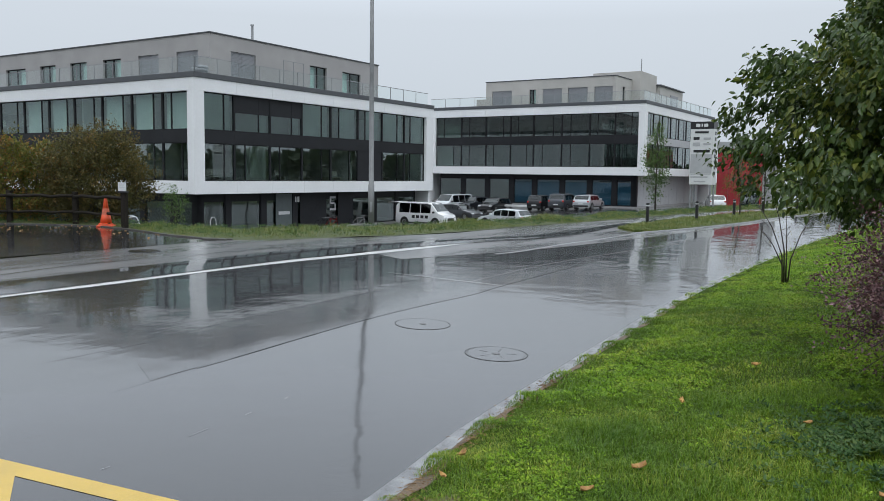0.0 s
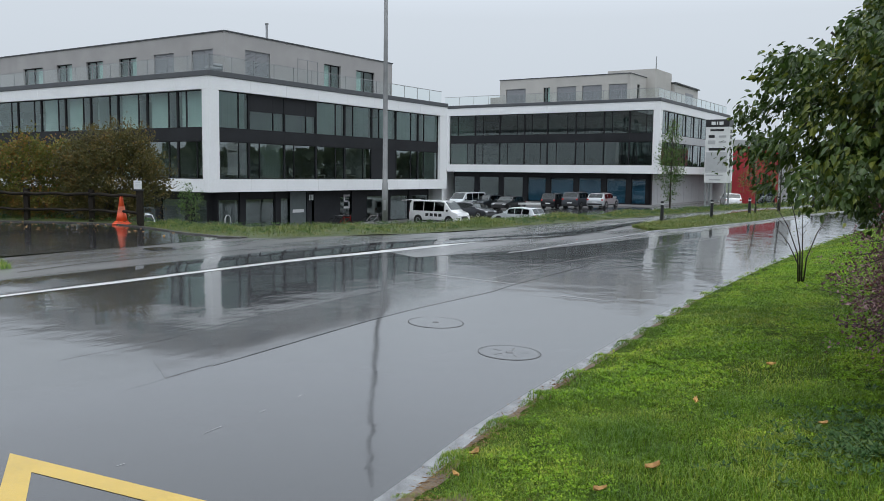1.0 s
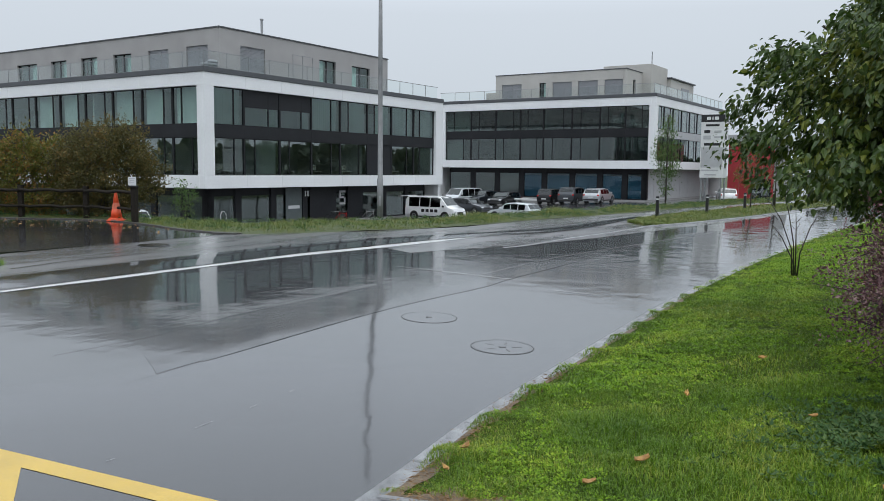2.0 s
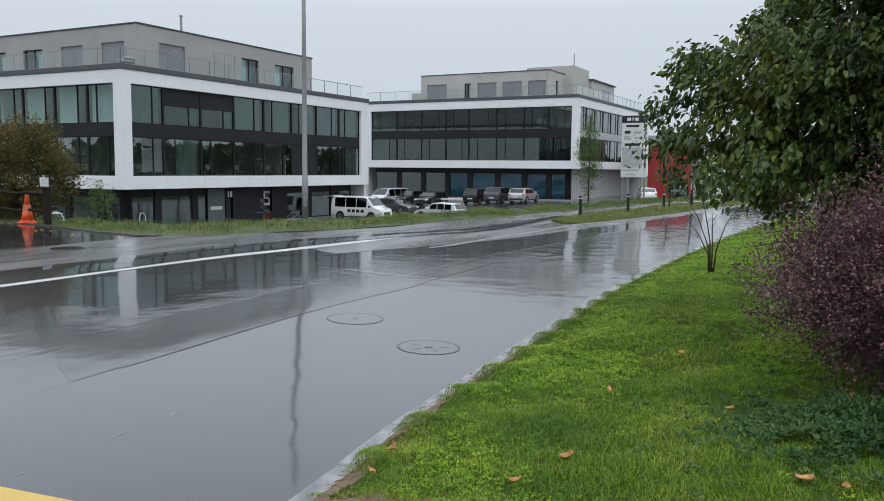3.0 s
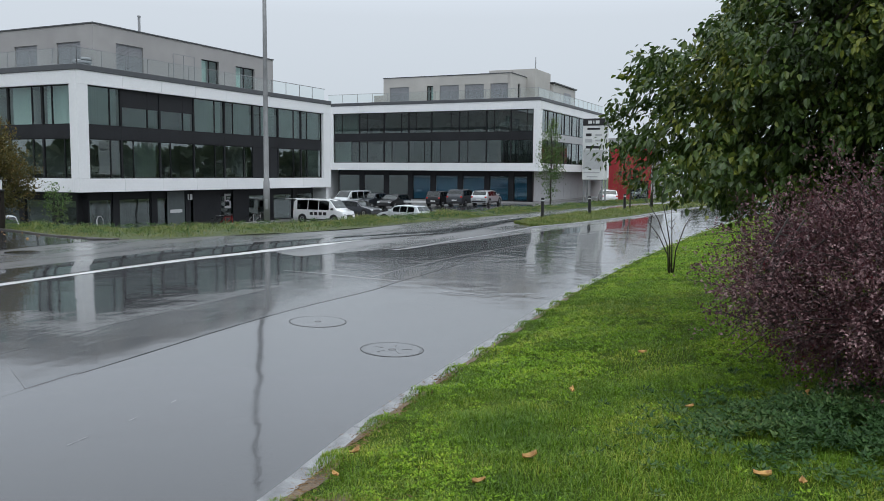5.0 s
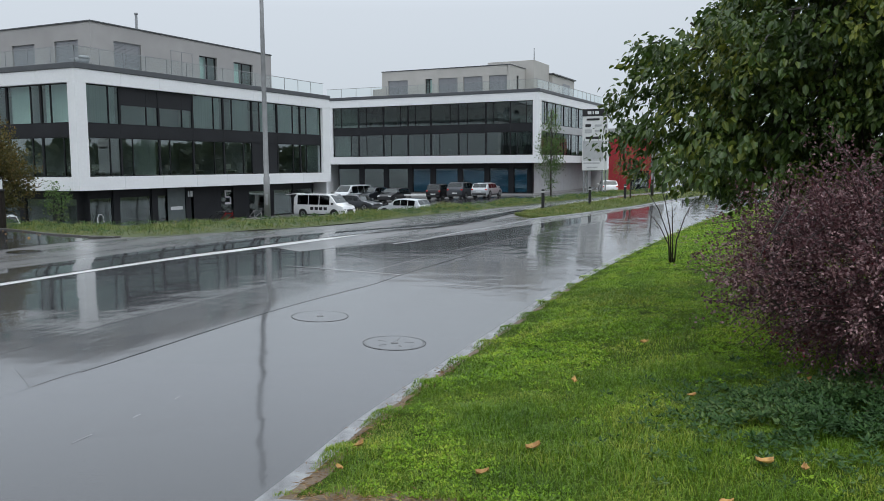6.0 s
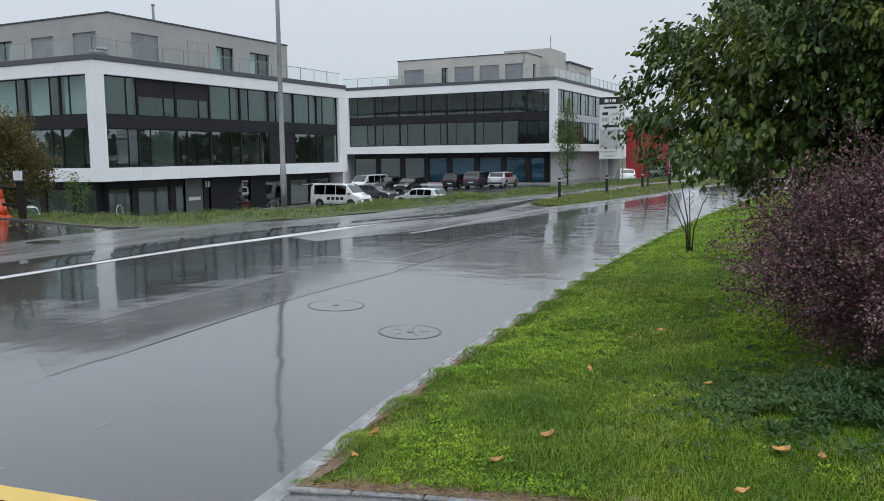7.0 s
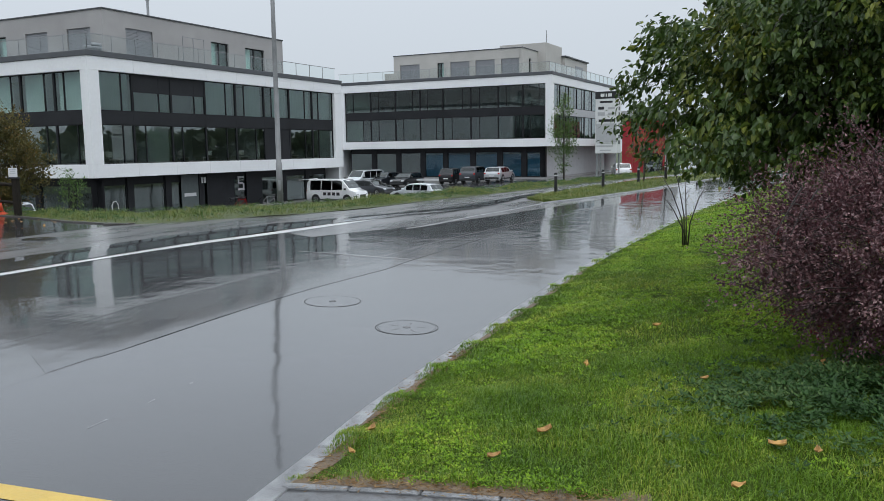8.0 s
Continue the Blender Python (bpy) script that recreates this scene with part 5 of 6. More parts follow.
def car(kind, x, y, heading, length, width, height, material, label, group="parked cars", z=None, marks=False, tailgate=False):
    prof, belt, screen, cabin, doors = SHAPES[kind]
    zz = park_z(x, y) if z is None else z
    t = thing("van" if kind == "van" else "car", pose(x, y, zz, 0, 0, heading), label, "van" if kind == "van" else "car", group)
    px, pz = [p[0] * length - length / 2 for p in prof], [p[1] * height for p in prof]
    zb, zbelt = 0.24, belt * height
    top = lambda q: float(np.interp(q, px, pz))
    lean = 0.13 if kind != "van" else 0.10

    def half(q):
        u = (q + length / 2) / length
        return width / 2 * (1 - 0.10 * max(0, (u - 0.86) / 0.14) ** 2 - 0.05 * max(0, (0.10 - u) / 0.10) ** 2)

    def roof_half(q):
        return half(q) - lean * max(0.0, min(1.0, (top(q) - zbelt) / (height - zbelt + 1e-6))) - 0.02

    st = sorted(set([-length / 2] + [a for a in px] + list(np.linspace(-length / 2, length / 2, 22))))
    bm = bmesh.new()
    rings = []
    for q in st:
        h, zt = half(q), top(q)
        zm = min(zt - 0.04, zbelt)
        r = [(0, zb), (h * 0.90, zb), (h * 0.985, zb + 0.14), (h, zb + 0.28), (h, max(zb + 0.3, zm - 0.08)), (h - 0.015, max(zb + 0.31, zm)),
             (roof_half(q), max(zb + 0.32, zt - 0.045)), (roof_half(q) - 0.09, max(zb + 0.33, zt - 0.004)), (0, zt + 0.01)]
        rings.append([bm.verts.new((q, a, b)) for a, b in r] + [bm.verts.new((q, -a, b)) for a, b in r[-2:0:-1]])
    for r, s in zip(rings, rings[1:]):
        for k in range(len(r)):
            bm.faces.new((r[k], s[k], s[(k + 1) % len(r)], r[(k + 1) % len(r)]))
    bm.faces.new(rings[0])
    bm.faces.new(rings[-1][::-1])
    bmesh.ops.recalc_face_normals(bm, faces=bm.faces[:])
    body = part("body", bm, material, t, smooth=True)
    body.data.set_sharp_from_angle(angle=radians(32))

    def surface(name, quads, m, parent=body, lab=""):
        bm = bmesh.new()
        for qd in quads:
            bm.faces.new([bm.verts.new(p) for p in qd])
        bmesh.ops.recalc_face_normals(bm, faces=bm.faces[:])
        bmesh.ops.solidify(bm, geom=bm.faces[:], thickness=-0.006)
        return part(name, bm, m, parent, lab)

    # windscreen and rear window follow the outline
    def glass_across(name, u0, u1):
        qs = np.linspace(u0 * length - length / 2, u1 * length - length / 2, 5)
        quads = []
        for a, b in zip(qs, qs[1:]):
            ha, hb = roof_half(a) - 0.10, roof_half(b) - 0.10
            quads.append(((a, -ha, top(a) + 0.018), (b, -hb, top(b) + 0.018), (b, hb, top(b) + 0.018), (a, ha, top(a) + 0.018)))
        surface(name, quads, M_CARGLASS)
    glass_across("windscreen", screen[0] + 0.015, screen[1] - 0.012)
    if kind == "van":
        surface("rear_window", [((-length / 2 - 0.012, s * 0.68, height * 0.62), (-length / 2 - 0.012, s * 0.04, height * 0.62), (-length / 2 - 0.008, s * 0.04, height * 0.86), (-length / 2 - 0.008, s * 0.62, height * 0.86)) for s in (1, -1)], M_CARGLASS)
    else:
        glass_across("rear_window", prof[1][0] + 0.012, [p for p in prof if p[1] > 0.9][0][0] - 0.006)
    # side windows
    for s in (1, -1):
        cuts = np.linspace(cabin[0] * length - length / 2 + 0.12, cabin[1] * length - length / 2, doors + 1)
        if kind == "van":
            cuts = [cuts[0], cuts[0] + (cuts[-1] - cuts[0]) * 0.35, cuts[0] + (cuts[-1] - cuts[0]) * 0.68, cuts[-1] + 0.02]
        for i, (a, b) in enumerate(zip(cuts, cuts[1:])):
            a, b = a + 0.035, b - 0.035
            quads = []
            for c, d in zip(np.linspace(a, b, 4), np.linspace(a, b, 4)[1:]):
                quad = []
                for q, up in ((c, 0), (d, 0), (d, 1), (c, 1)):
                    zt = max(top(q) - 0.10, zbelt + 0.05)
                    f = 0 if not up else (zt - zbelt) / max(0.05, top(q) - 0.045 - zbelt)
                    quad.append((q, s * (half(q) - 0.015 + (roof_half(q) - half(q) + 0.015) * f + 0.012), zbelt + 0.02 if not up else zt))
                quads.append(quad)
            surface("side_window", quads, M_CARGLASS)
        # mirrors, handles, lamps
        mx = screen[1] * length - length / 2 - 0.32
        part("wing_mirror", boxes((mx - 0.06, mx + 0.08, min(s * (half(mx) + 0.0), s * (half(mx) + 0.2)), max(s * half(mx), s * (half(mx) + 0.2)), zbelt + 0.02, zbelt + 0.18), bevel=0.03), material if kind != "van" else M_TRIM, body)
        part("sill", boxes((-length * 0.30, length * 0.28, min(s * (width / 2 - 0.03), s * (width / 2 + 0.008)), max(s * (width / 2 - 0.03), s * (width / 2 + 0.008)), 0.25, 0.36), bevel=0.01), M_TRIM, body)
        fx, hz = length / 2, prof[-1][1] * height
        part("headlight", boxes((fx - 0.22, fx - 0.02, min(s * width * 0.27, s * width * 0.44), max(s * width * 0.27, s * width * 0.44), hz - 0.02, hz + 0.14), bevel=0.03), M_LENS, body)
        part("tail_light", boxes((-fx - 0.012, -fx + 0.12, min(s * width * 0.36, s * width * 0.475), max(s * width * 0.36, s * width * 0.475), height * 0.50, height * (0.60 if kind != "van" else 0.56)), bevel=0.02), M_TAIL, body)
    part("front_bumper", boxes((length / 2 - 0.16, length / 2 + 0.02, -width * 0.42, width * 0.42, 0.26, 0.42), bevel=0.04), M_TRIM, body)
    part("rear_bumper", boxes((-length / 2 - 0.03, -length / 2 + 0.14, -width * 0.44, width * 0.44, 0.28, 0.46), bevel=0.04), M_TRIM, body)
    part("grille", boxes((length / 2 - 0.05, length / 2 + 0.012, -width * 0.24, width * 0.24, 0.46, prof[-1][1] * height + 0.08), bevel=0.02), M_TRIM, body)
    part("number_plate", boxes((-length / 2 - 0.04, -length / 2 - 0.005, -0.26, 0.26, 0.52, 0.63), bevel=0.004), M_SIGNWHITE, body)
    wr = 0.33 if kind != "van" else 0.34
    for wx in (-length * 0.31, length * 0.31):
        for s in (1, -1):
            wy = s * (width / 2 - 0.10)
            bm = lathe(bmesh.new(), [(wr * 0.62, -0.11), (wr * 0.94, -0.11), (wr, -0.08), (wr, 0.08), (wr * 0.94, 0.11), (wr * 0.62, 0.11)], 20)
            bmesh.ops.rotate(bm, verts=bm.verts, matrix=Matrix.Rotation(radians(90), 3, "X"))
            wheel = new("wheel")
            wheel.parent = t
            wheel.location = (wx, wy, wr)
            part("tyre", bm, M_RUBBER, wheel, smooth=False)
            bm = lathe(bmesh.new(), [(wr * 0.60, -0.02), (wr * 0.58, 0.05), (wr * 0.2, 0.02), (0.03, 0.05)], 16)
            bmesh.ops.rotate(bm, verts=bm.verts, matrix=Matrix.Rotation(radians(-90 * s), 3, "X"))
            bmesh.ops.translate(bm, verts=bm.verts, vec=(0, s * 0.075, 0))
            part("rim", bm, M_RIM, wheel)
            bm = lathe(bmesh.new(), [(wr * 1.16, -0.05), (wr * 1.16, 0.0), (wr * 0.9, 0.0)], 24)
            bmesh.ops.rotate(bm, verts=bm.verts, matrix=Matrix.Rotation(radians(-90 * s), 3, "X"))
            bmesh.ops.translate(bm, verts=bm.verts, vec=(wx, s * (width / 2 + 0.006), wr + 0.02))
            part("wheel_arch", bm, M_TRIM, body)
    if marks:
        # a logo-sized row of dark bars on the side
        for k in range(4):
            a = -0.75 + k * 0.42
            part("side_mark", boxes((a, a + 0.30, -width / 2 - 0.010, -width / 2 - 0.003, 0.66, 0.90), bevel=0.004), M_SIGNBLACK, body)
    if tailgate:
        bm = boxes((-0.95, 0, -0.72, 0.72, -0.03, 0.03), bevel=0.015)
        o = part("tailgate", bm, material, t, "raised tailgate")
        o.matrix_basis = pose(-length / 2 + 0.06, 0, height - 0.02, 0, -4, 0)
    return t


car("van", -1.25, 66.7, TURN - 90, 4.75, 1.88, 1.94, P_WHITE, "white delivery van with dark side bars and raised tailgate", marks=True, tailgate=True)
car("wagon", 4.95, 64.0, TURN + 84, 4.1, 1.78, 1.45, P_LIGHT, "pale silver hatchback parked behind the verge")
row = [("wagon", 14.5, 81.0, TURN, 4.2, 1.74, 1.47, P_SILVER, "silver estate car parked nose to the building"),
       ("suv", 12.3, 82.4, TURN, 4.2, 1.80, 1.66, P_GREY, "dark grey sport utility car parked nose to the building"),
       ("suv", 10.15, 83.75, TURN, 3.4, 1.66, 1.60, P_BLACK, "small black boxy car parked nose to the building"),
       ("wagon", 5.6, 86.3, TURN + 180, 4.5, 1.80, 1.46, P_BLACK, "black estate car parked nose outwards"),
       ("suv", 3.3, 87.8, TURN + 180, 4.4, 1.80, 1.62, P_DARK, "dark blue car parked nose outwards"),
       ("van", 1.2, 87.0, TURN + 172, 4.7, 1.88, 1.90, P_LIGHT, "pale silver passenger van parked nose outwards"),
       ("wagon", 1.75, 77.0, TURN - 100, 4.3, 1.78, 1.46, P_GREY, "dark grey car parked beside the white van")]
for r in row:
    car(*r)
car("suv", -19.6, 48.0, TURN + 90, 4.3, 1.8, 1.62, P_LIGHT, "pale silver car parked by the near building")
car("wagon", 28.6, 86.0, 78, 4.2, 1.75, 1.5, P_WHITE, "white car parked by the red building")


# ---- plants ----
def leaf_mesh(name, at, along, side, length, width, material, fold=0.25):
    """Many folded leaves: base points, tip directions, side directions, lengths."""
    n = len(at)
    along = along / np.linalg.norm(along, axis=1)[:, None]
    side = side - along * (side * along).sum(1)[:, None]
    side /= np.linalg.norm(side, axis=1)[:, None] + 1e-9
    up = np.cross(side, along)
    L, W = length[:, None], (length * width)[:, None]
    v = np.stack([at, at + along * L * 0.45 + side * W * 0.5 + up * W * fold, at + along * L, at + along * L * 0.45 - side * W * 0.5 + up * W * fold], 1).reshape(-1, 3)
    i = np.arange(n)[:, None] * 4
    f = np.concatenate([i + [0, 1, 2], i + [0, 2, 3]], 1).reshape(-1, 3)
    return sheet_of(v.tolist(), f.tolist(), name, material)


def curled_leaves(name, at, along, side, length, width, material):
    """Longer leaves, broad in the middle, whose tips curl down."""
    n = len(at)
    along = along / np.linalg.norm(along, axis=1)[:, None]
    side = side - along * (side * along).sum(1)[:, None]
    side /= np.linalg.norm(side, axis=1)[:, None] + 1e-9
    up = np.cross(side, along)
    L, W = length[:, None], (length * width)[:, None]
    drop = lambda u: at + along * L * u + np.array([0, 0, -0.30]) * L * u * u
    v = np.stack([at, drop(0.36) + side * W * 0.5 + up * W * 0.16, drop(0.36) - side * W * 0.5 + up * W * 0.16, drop(0.40), drop(0.72) + side * W * 0.36 + up * W * 0.10,
                  drop(0.72) - side * W * 0.36 + up * W * 0.10, drop(0.72), drop(1.0)], 1).reshape(-1, 3)
    i = np.arange(n)[:, None] * 8
    f = np.concatenate([i + [0, 1, 3], i + [0, 3, 2], i + [1, 4, 6], i + [1, 6, 3], i + [3, 6, 5], i + [3, 5, 2], i + [4, 7, 6], i + [6, 7, 5]], 1).reshape(-1, 3)
    return sheet_of(v.tolist(), f.tolist(), name, material)


def unit(a):
    return a / (np.linalg.norm(a, axis=-1, keepdims=True) + 1e-9)


def leafy(name, label, base, material, trunk, limbs, tips_center, radii, twigs, per_twig, leaf, width, droop, seed, twig_len, bark=M_BARK, kind="tree",
          group="", low=-1.0, shape=None, spread=0.10, lean=(0, 0, 0), out=0.5, extra=None, shingle=False, size=1.0, clumps=0, tuft=(0.34, 0.34, 0.13), ragged=0.22):
    """A tree or shrub: tapered trunk and limbs, fine twigs, and leaves along the twigs."""
    rng = np.random.RandomState(seed)
    t = thing(name, pose(*base) @ Matrix.Scale(size, 4), label, kind, group)
    c, r = np.array(tips_center, float), np.array(radii, float)
    h, r0 = trunk
    wood = bmesh.new()
    top = Vector((lean[0], lean[1], h))
    tube(wood, [(0, 0, -0.15), (lean[0] * 0.2, lean[1] * 0.2, h * 0.3), (lean[0] * 0.6, lean[1] * 0.6, h * 0.7), tuple(top)], [r0 * 1.25, r0, r0 * 0.8, r0 * 0.5], 10)
    part("trunk", wood, bark, t, smooth=True)
    ends = []
    for k in range(limbs):
        d = unit(rng.normal(size=3))
        e = c + r * d * rng.uniform(0.45, 0.85)
        s = np.array([lean[0], lean[1], h]) * rng.uniform(0.45, 1.0)
        s[2] = min(s[2], e[2] + 0.3)
        mid = (s + e) / 2 + rng.normal(size=3) * 0.08 * r + np.array([0, 0, 0.12 * r[2]])
        bm = bmesh.new()
        tube(bm, [tuple(s), tuple(mid), tuple(e)], [r0 * 0.45, r0 * 0.28, r0 * 0.10], 6)
        part("limb", bm, bark, t, smooth=True)
        ends.append((s, mid, e))
    starts, dirs = [], []
    tw = bmesh.new()
    hearts = []
    while len(hearts) < clumps:
        d = unit(rng.normal(size=3))
        p = c + r * d * rng.uniform(0.15, 1.0) ** 0.45
        if shape(p + (p - c) * 0.07) and p[2] > low:
            hearts.append((p, unit((p - c) * [1, 1, 0.3])))
    while len(starts) < twigs:
        if hearts:
            # boughs: flat sprays that sag towards their outer end
            p, o = hearts[len(starts) % clumps]
            q = np.clip(rng.normal(size=3), -1.5, 1.5) * np.array(tuft)
            q[2] -= 0.35 * abs(q.dot(o)) + 0.10 * q.dot(o)
            starts.append(p + q)
            dirs.append(unit(o * out + rng.normal(size=3) * 0.45 + np.array([0, 0, droop])))
            continue
        d = unit(rng.normal(size=3))
        k = rng.uniform(0.25, 1.0) ** 0.55
        bump = 1 + ragged * noise.noise(Vector(d) * 2.3 + Vector((seed, 0, 0))) + 0.5 * ragged * noise.noise(Vector(d) * 6 + Vector((0, seed, 0)))
        p = c + r * d * k * bump
        if shape is not None and not shape(p):
            continue
        if p[2] < low:
            continue
        starts.append(p)
        dirs.append(unit(unit(d * np.array([1, 1, 0.5])) * out + rng.normal(size=3) * 0.5 + np.array([0, 0, droop])))
    starts, dirs = np.array(starts), np.array(dirs)
    lens = twig_len * rng.uniform(0.6, 1.4, len(starts))
    for p, d, q in list(zip(starts, dirs, lens))[:: max(1, len(starts) // 500)]:
        tube(tw, [tuple(p - d * q * 0.6), tuple(p + d * q * 0.3 + (0, 0, 0.02)), tuple(p + d * q + (0, 0, -0.04))], [0.012 * r0 / 0.08 + 0.002, 0.005, 0.002], 4, False)
    part("fine_wood", tw, M_TWIG, t)["kind"] = "stuff"
    m = per_twig
    idx = np.repeat(np.arange(len(starts)), m)
    u = rng.uniform(-0.3, 1.0, len(idx))
    at = starts[idx] + dirs[idx] * (lens[idx] * u)[:, None] + rng.normal(size=(len(idx), 3)) * spread * lens[idx][:, None]
    al = unit(dirs[idx] * 0.6 + rng.normal(size=(len(idx), 3)) * 0.6 + np.array([0, 0, droop * 1.6]))
    sd = rng.normal(size=(len(idx), 3))
    sd[:, 2] *= 0.5
    if shingle:
        # leaves hang outwards like shingles
        o_dir = unit((starts[idx] - c) / r)
        al = unit(o_dir * 0.55 + np.array([0, 0, -0.38]) + rng.normal(size=(len(idx), 3)) * 0.60)
        sd = np.cross(o_dir, np.array([0, 0, 1.0])) + rng.normal(size=(len(idx), 3)) * 0.7
    ln = leaf * rng.uniform(0.6, 1.25, len(idx))
    o = new("crown", (curled_leaves if shingle else leaf_mesh)("crown", at, al, sd, ln, width, material))
    o.parent = t
    o["kind"] = "stuff"
    if extra is not None:
        em, share = extra
        keep = rng.uniform(size=len(starts)) < share
        q = np.repeat(np.where(keep)[0], m)
        at2 = starts[q] + dirs[q] * (lens[q] * rng.uniform(-0.2, 1.1, len(q)))[:, None] + rng.normal(size=(len(q), 3)) * spread * lens[q][:, None]
        o2 = new("coloured_leaves", leaf_mesh("coloured_leaves", at2, unit(rng.normal(size=(len(q), 3)) + dirs[q]), rng.normal(size=(len(q), 3)), leaf * rng.uniform(0.6, 1.2, len(q)), width, em))
        o2.parent = t
    return t


# large tree on the lawn: a low limb over the kerb and a tall round crown
def crown_shape(p):
    lobe = abs((p[0] + 0.55) / 1.52) ** 3 + abs(p[1] / 1.3) ** 3 + abs((p[2] - 2.42) / 1.15) ** 3 < 1
    # crown widened on its unseen right and near sides, to shade the lawn
    crown = ((p[0] - 2.2) / 3.05) ** 2 + ((p[1] + 0.1) / 2.7) ** 2 + ((p[2] - 3.4) / 3.0) ** 2 < 1
    return (lobe or crown) and p[2] > (1.68 if p[0] < -1.5 else 1.56 if p[0] < -0.9 else 1.50)


leafy("tree", "broad green tree with drooping oval leaves above the lawn", (5.3, 9.3, lawn_at(5.3, 9.3)), M_TREELEAF, (2.4, 0.10), 16,
      (1.5, 0.0, 3.3), (4.0, 2.9, 3.2), 6800, 21, 0.082, 0.64, -0.30, 5, 0.20, low=0.95, spread=0.28, shape=crown_shape, shingle=True, clumps=800, tuft=(0.24, 0.24, 0.10))
# purple shrub in front of it
leafy("shrub", "dark purple barberry shrub with arching sprays and red patches", (4.80, 6.40, lawn_at(4.80, 6.40)), M_BERBERIS, (0.5, 0.05), 34,
      (0.05, 0.0, 0.88), (1.44, 1.5, 0.80), 2100, 42, 0.034, 0.62, 0.05, 11, 0.42, ragged=0.24, bark=M_TWIG, kind="shrub", low=0.16, spread=0.07, out=1.1, extra=(M_REDLEAF, 0.018))


def sapling(x, y, seed):
    rng = random.Random(seed)
    t = thing("sapling", pose(x, y, lawn_at(x, y)), "thin bare multi-stemmed sapling with few leaves on the lawn", "sapling")
    for k, (dx, dy, h) in enumerate(((-0.62, 0.0, 1.55), (-0.32, 0.1, 1.80), (-0.05, 0.0, 1.35), (0.42, -0.1, 1.35), (-0.45, 0.2, 1.05))):
        bm = bmesh.new()
        pts = [(0.03 * k - 0.06, 0, -0.05), (dx * 0.15, dy * 0.2, h * 0.35), (dx * 0.5, dy * 0.6, h * 0.7), (dx, dy, h)]
        tube(bm, pts, [0.016, 0.013, 0.009, 0.004], 6)
        part("stem", bm, M_TWIG, t, smooth=True)
        for j in range(4):
            u = rng.uniform(0.45, 0.95)
            p = Vector(pts[1]).lerp(Vector(pts[3]), u)
            bm = bmesh.new()
            tube(bm, [tuple(p), tuple(p + Vector((rng.uniform(-0.18, 0.18), rng.uniform(-0.1, 0.1), 0.12))), tuple(p + Vector((rng.uniform(-0.3, 0.3), rng.uniform(-0.15, 0.15), rng.uniform(0.15, 0.3))))], [0.006, 0.004, 0.002], 4)
            part("twig", bm, M_TWIG, t)
    n = 110
    r2 = np.random.RandomState(seed)
    at = np.stack([r2.normal(0, 0.26, n), r2.normal(0, 0.12, n), r2.uniform(0.5, 1.5, n)], 1)
    o = new("leaves", leaf_mesh("leaves", at, r2.normal(size=(n, 3)), r2.normal(size=(n, 3)), r2.uniform(0.02, 0.045, n), 0.5, M_HEDGE_O))
    o.parent = t


sapling(6.5, 15.4, 4)

# shrubs behind the fence
leafy("shrub", "autumn shrub turning from green to orange behind the fence", (-17.37, 33.23, -0.21), M_HEDGE_O, (1.2, 0.07), 12, (0, 0, 1.95), (2.9, 1.7, 1.95), 900, 26, 0.13, 0.6, 0.15, 21, 0.42, kind="shrub", low=0.1, group="shrubs behind the fence", spread=0.25, size=0.944)
leafy("shrub", "dense brownish-green shrub behind the timber fence", (-13.69, 32.47, -0.12), M_HEDGE_B, (1.2, 0.07), 14, (0.1, 0, 2.05), (2.2, 1.5, 2.2), 1000, 28, 0.115, 0.6, 0.15, 22, 0.42, kind="shrub", low=0.05, group="shrubs behind the fence", spread=0.25, size=0.944)
leafy("shrub", "small sparse green shrub at the verge's edge", (-10.38, 32.10, 0.03), M_YOUNG, (0.8, 0.03), 7, (0, 0, 0.9), (0.5, 0.4, 0.85), 60, 14, 0.09, 0.5, 0.3, 23, 0.25, kind="shrub", low=0.1, spread=0.3, size=0.944)
# young trees by the drive
leafy("tree", "slender young tree with pale green leaves beside the drive", (16.1, 62.0, park_z(16.1, 62.0)), M_YOUNG, (7.4, 0.06), 24, (0, 0, 4.7), (0.95, 0.9, 3.2), 260, 13, 0.15, 0.5, -0.05, 31, 0.40, low=1.6, spread=0.3,
      shape=lambda p: abs(p[0]) + abs(p[1]) < 1.5 * (8.1 - p[2]) / 5.2 + 0.15)
leafy("tree", "small young tree with thin orange autumn leaves", (15.95, 43.99, 0.20), M_HEDGE_O, (2.2, 0.04), 12, (0, 0, 1.9), (1.0, 0.9, 1.05), 90, 14, 0.09, 0.5, -0.1, 32, 0.30, low=0.7, spread=0.35, size=0.944)
leafy("tree", "thin grey young tree with few leaves by the path", (18.12, 46.26, 0.20), M_YOUNG, (3.0, 0.04), 12, (0, 0, 2.3), (0.7, 0.7, 1.2), 50, 9, 0.08, 0.5, -0.1, 33, 0.35, low=0.7, spread=0.35, size=0.944)


